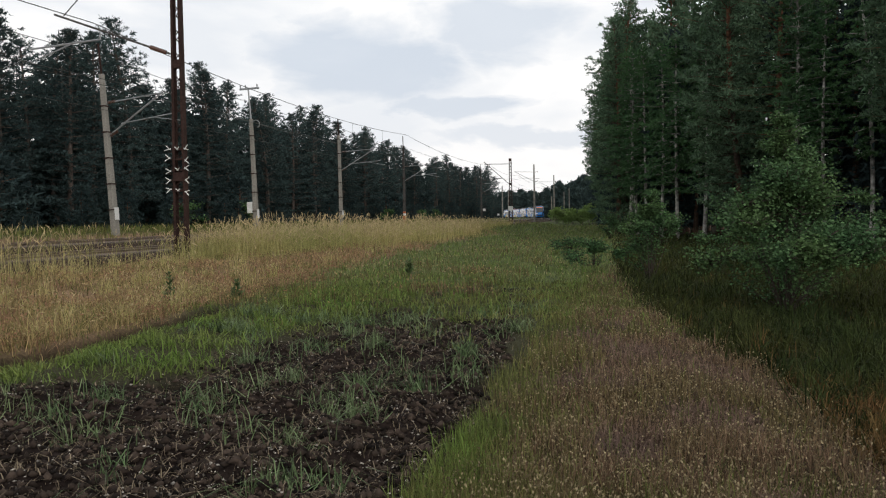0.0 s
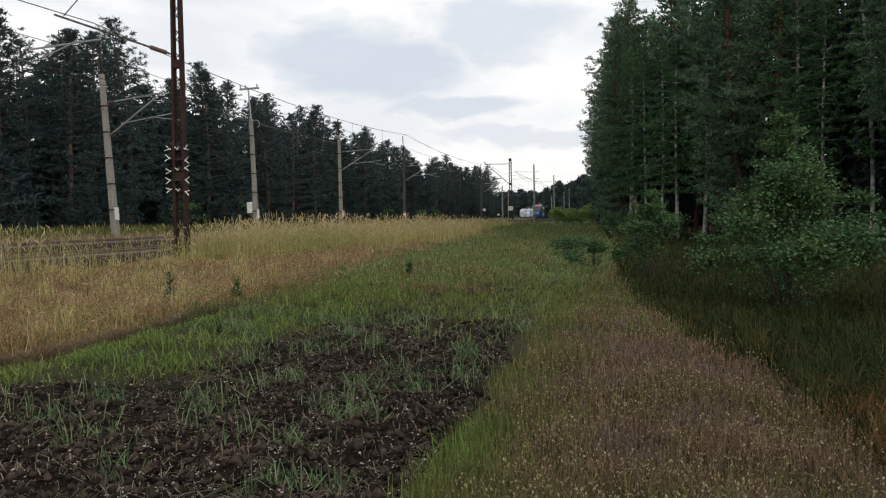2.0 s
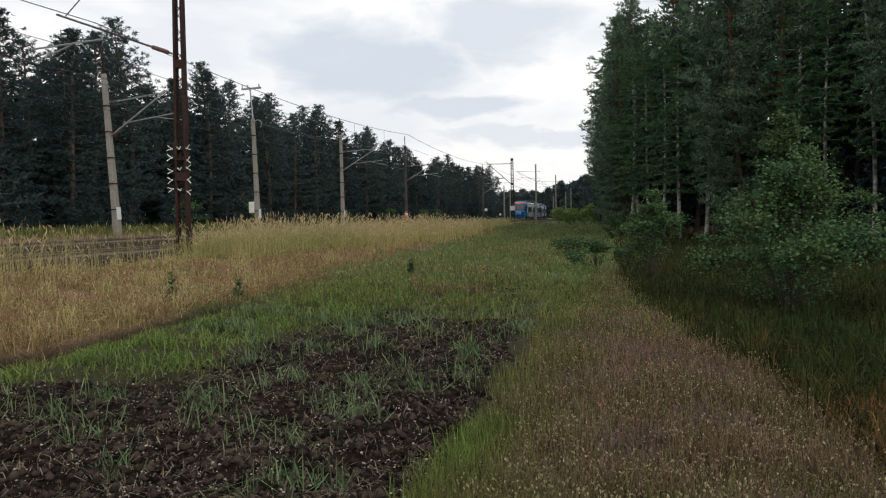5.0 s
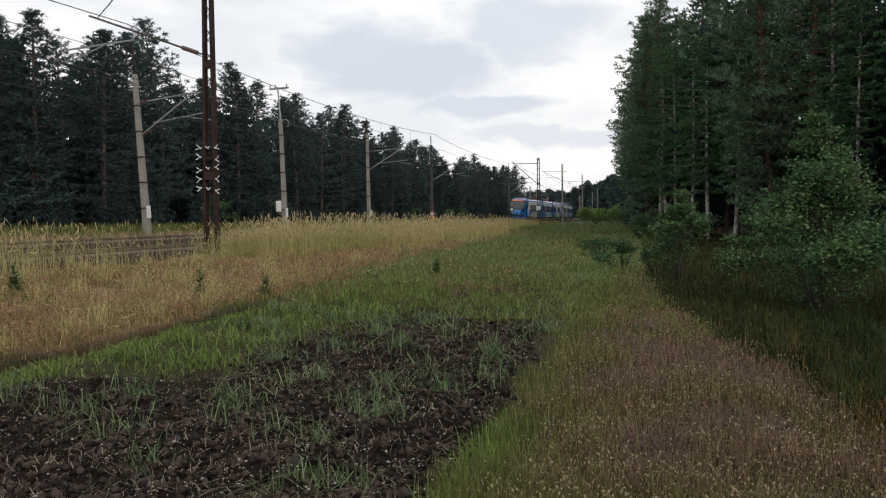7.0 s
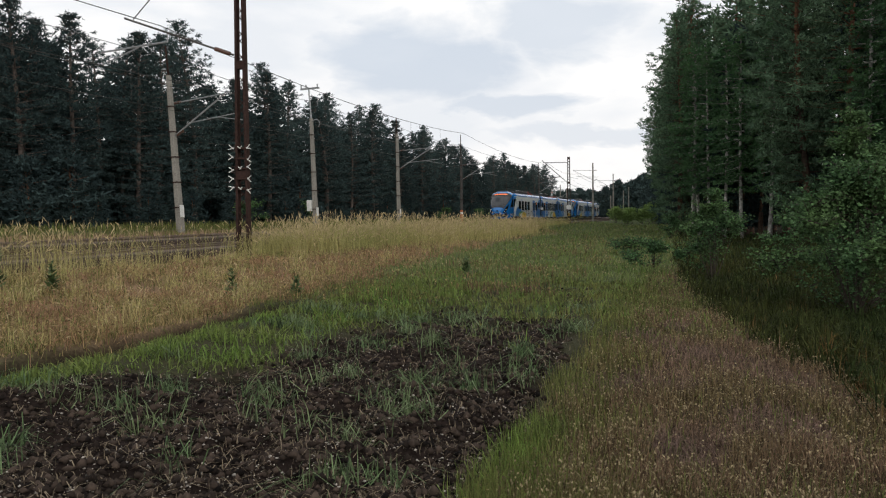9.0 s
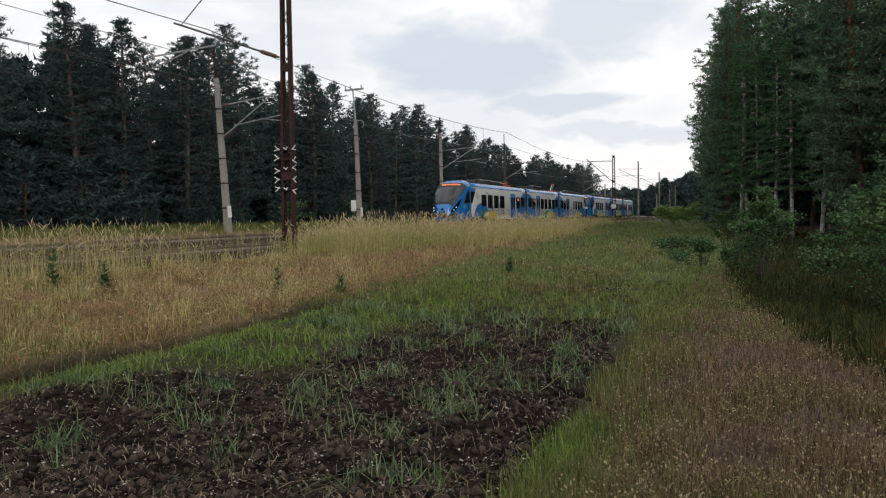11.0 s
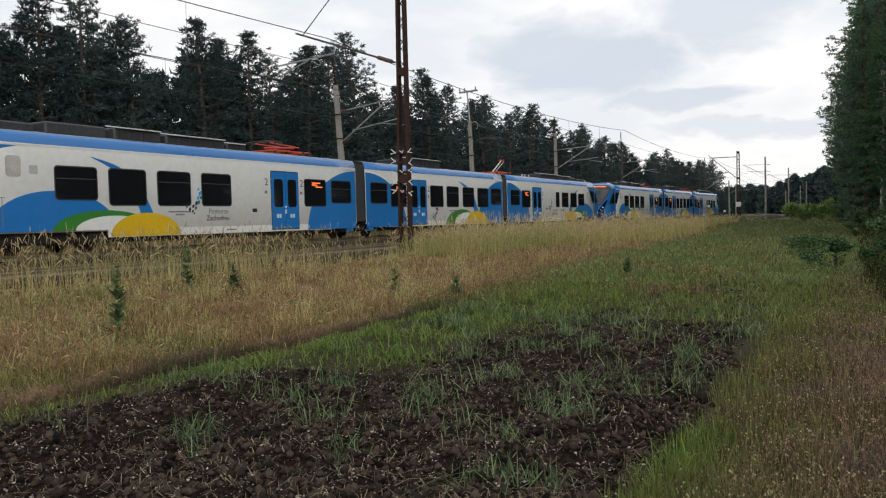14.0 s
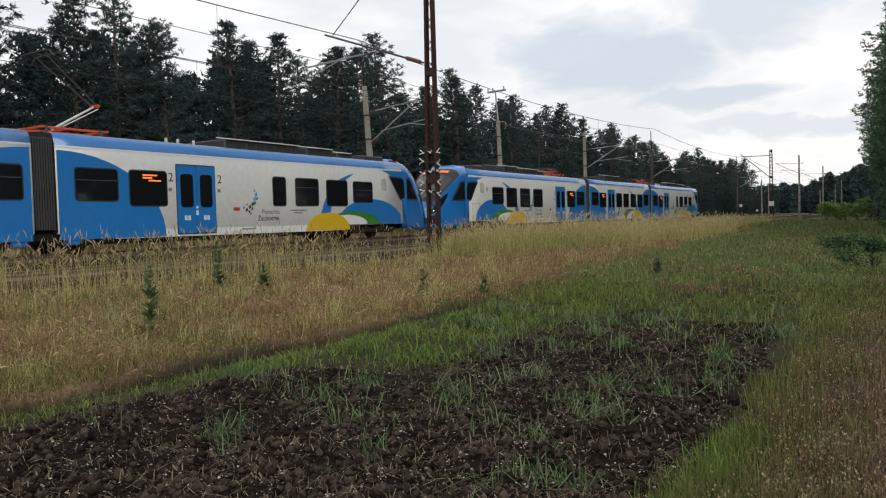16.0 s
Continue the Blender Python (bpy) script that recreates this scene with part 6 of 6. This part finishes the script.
m = smooth(-1.15, -0.75, x + 0.2 * lumps(x, y, 1.7, 49)) * smooth(0.2, -0.15, x - heath_x(y) + 0.12 * lumps(x, y, 1.8, 25))
x, y, r = keep(x, y, r, m)
mauve = smooth(0.0, 0.35, lumps(x, y, 1.5, 59) + 0.8 * np.exp(-((x - 0.1) / 0.7) ** 2 - ((y - 8.6) / 2.2) ** 2) - 0.25) > GR.uniform(0, 1, len(x))
xm, ym, rm = x[mauve], y[mauve], r[mauve]
blades("dry_herbs", xm, ym, GR.uniform(0.04, 0.15, len(xm)), 0.003 + 0.0007 * rm, "purple", "low purplish-grey dry herbs in loose patches", 0.9, ("purple", 0.5, 0.9), 0.02)
x, y, r = x[~mauve], y[~mauve], r[~mauve]
blades("dry_herbs", x, y, GR.uniform(0.04, 0.22, len(x)) * (0.9 + 0.4 * lumps(x, y, 0.9, 56)), 0.003 + 0.0006 * r, "brown", "dry brown herbs with pale seed heads", 0.7, ("herbhead", 0.6, 0.9), 0.019)
x, y, r = fan(22000, 3.4, 24, -14, 32)
m = smooth(-1.15, -0.7, x) * smooth(0.2, -0.3, x - heath_x(y)) * (0.25 + 0.75 * smooth(0.1, -0.8, x) + 0.5 * smooth(5.5, 4.0, y))
x, y, r = keep(x, y, r, m)
blades("green_grass", x, y, GR.uniform(0.06, 0.24, len(x)), 0.003 + 0.0006 * r, "olive", "olive shoots among the dry herbs", 0.6)
# dark green heath by the wood, whose shade is put into the colour too
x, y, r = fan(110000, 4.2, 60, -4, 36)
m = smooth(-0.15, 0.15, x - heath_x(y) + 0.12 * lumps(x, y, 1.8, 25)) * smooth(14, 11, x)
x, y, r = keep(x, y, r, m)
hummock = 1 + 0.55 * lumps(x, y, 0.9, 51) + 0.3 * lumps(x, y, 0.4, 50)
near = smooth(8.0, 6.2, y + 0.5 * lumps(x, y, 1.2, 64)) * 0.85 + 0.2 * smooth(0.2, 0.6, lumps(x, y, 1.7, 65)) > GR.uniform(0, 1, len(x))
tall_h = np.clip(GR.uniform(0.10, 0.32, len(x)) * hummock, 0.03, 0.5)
blades("heath", x[~near], y[~near], tall_h[~near], (0.007 + 0.0007 * r)[~near], "heath", "dark green heath and grass, coloured darker for the wood's shade", 1.0)
blades("heath", x[near], y[near], 0.8 * tall_h[near], (0.005 + 0.0006 * r)[near], "rustheath", "rusty brown heath at the edge of the dry strip", 0.7)
# green verge before and behind the rails
x, y, r = fan(60000, 20, 140, -60, -5, power=0.5)
d = x - bed_x(y)
m = smooth(-3.6, -4.4, d) * smooth(-15, -12, d) + 0.5 * smooth(-1.2, -0.7, d) * smooth(1.2, 0.7, d)
x, y, r = keep(x, y, r, m)
blades("verge_grass", x, y, GR.uniform(0.2, 0.55, len(x)), 0.006 + 0.0007 * r, "olive", "green verge grass behind the rails", 0.4)


# single tufts of couch grass on the soil
def tufts():
    xs, ys = [], []
    spots = [(-2.9, 5.3), (-3.4, 5.6), (-2.0, 5.8), (-2.4, 5.2), (-3.0, 9.0), (-4.3, 8.2), (-1.8, 8.3), (-3.6, 7.1), (-5.0, 4.6), (-4.4, 5.2)]
    spots += [(GR.uniform(-6.2, -1.4), GR.uniform(3.6, 13)) for _ in range(58)]
    for cx, cy in spots:
        k = int(GR.integers(14, 80))
        s = GR.uniform(0.05, 0.2)
        xs.append(GR.normal(cx, s, k))
        ys.append(GR.normal(cy, s, k))
    return np.concatenate(xs), np.concatenate(ys)


x, y = tufts()
blades("couch_grass", x, y, GR.uniform(0.10, 0.30, len(x)), 0.006 + 0.0007 * np.hypot(x, y), "bluegreen", "tufts of grey-green couch grass on the soil", 1.25, flop=0.7)


# clods and pale stones on the turned soil
def lumps_of(name, n, lo, hi, mat, label, flat=0.7):
    x, y, r = fan(n, 3.6, 18, -68, -2)
    x, y, r = keep(x, y, r, soil_mask(x, y))
    k = len(x)
    base = np.array([(1, 0, 0), (0, 1, 0), (-1, 0, 0), (0, -1, 0), (0, 0, 1), (0, 0, -1)], dtype=float)
    tri = np.array([(0, 1, 4), (1, 2, 4), (2, 3, 4), (3, 0, 4), (1, 0, 5), (2, 1, 5), (3, 2, 5), (0, 3, 5)])
    size = lo + (hi - lo) * GR.uniform(0, 1, (k, 1, 1)) ** 3
    v = base[None] * size * GR.uniform(0.5, 1.3, (k, 6, 3))
    v[:, :, 2] *= flat
    a = GR.uniform(0, 6.283, k)[:, None]
    vx, vy = v[:, :, 0] * np.cos(a) - v[:, :, 1] * np.sin(a), v[:, :, 0] * np.sin(a) + v[:, :, 1] * np.cos(a)
    v = np.stack([vx + x[:, None], vy + y[:, None], v[:, :, 2] + (height(x, y) + 0.25 * size[:, 0, 0])[:, None]], 2).reshape(-1, 3)
    f = (np.arange(k)[:, None, None] * 6 + tri[None]).reshape(-1, 3)
    tagged(raw(name, v, f, [M[mat]]), label, "soil", kind="stuff")


lumps_of("soil_clods", 60000, 0.006, 0.055, "clod", "dark brown clods of turned soil")
lumps_of("stones", 34000, 0.005, 0.017, "chip", "small pale stones on the soil", 0.6)


def straw():
    x, y, r = fan(20000, 3.6, 18, -68, -2)
    x, y, r = keep(x, y, r, soil_mask(x, y))
    blades("straw_litter", x, y, GR.uniform(0.03, 0.10, len(x)), 0.005 + 0.0006 * r, "litter", "dead straw scattered on the soil", 2.2, flop=0.9)


straw()


def weed(x, y, h, seed):
    rng = np.random.default_rng(seed)
    w = thing("thistle_weed", "tall leafy green weed in the dry grass", "weed", "weeds", at=pose(x, y, float(height(x, y))))
    bm = bmesh.new()
    rod(bm, (0, 0, -0.03), (0.02, 0.01, h), 0.008, 0.003, 5)
    part("stalk", bm, M["weed"], w)
    v = []
    for k in range(130):
        t = rng.uniform(0.05, 1.0)
        a, ln = rng.uniform(0, 6.283), (0.20 - 0.13 * t) * rng.uniform(0.6, 1.3) * (1 + 0.3 * h)
        c = Vector((0, 0, h * t))
        d = Vector((math.cos(a), math.sin(a), rng.uniform(0.2, 0.9))).normalized() * ln
        s = d.cross(Vector((0, 0, 1))).normalized() * ln * 0.17
        v += [c, c + d * 0.5 + s, c + d, c + d * 0.5 - s]
    o = raw("leaves", [tuple(p) for p in v], np.arange(len(v)).reshape(-1, 4), [M["weed"]])
    o.parent = w


for k, (wx, wy, wh) in enumerate(((-8.95, 13.8, 0.62), (-7.9, 14.6, 0.42), (-9.3, 7.2, 1.05), (-12.6, 11.5, 0.95), (-11.7, 11.9, 0.6), (-5.6, 19.6, 0.5))):
    weed(wx, wy, wh, 400 + k)


# ---- what moves ----
def motions():
    for car, shift, mid, half in CARS:
        walk(car, [(k * 0.25, car_pose(k * 0.25, shift, mid, half)) for k in range(65)])


motions()
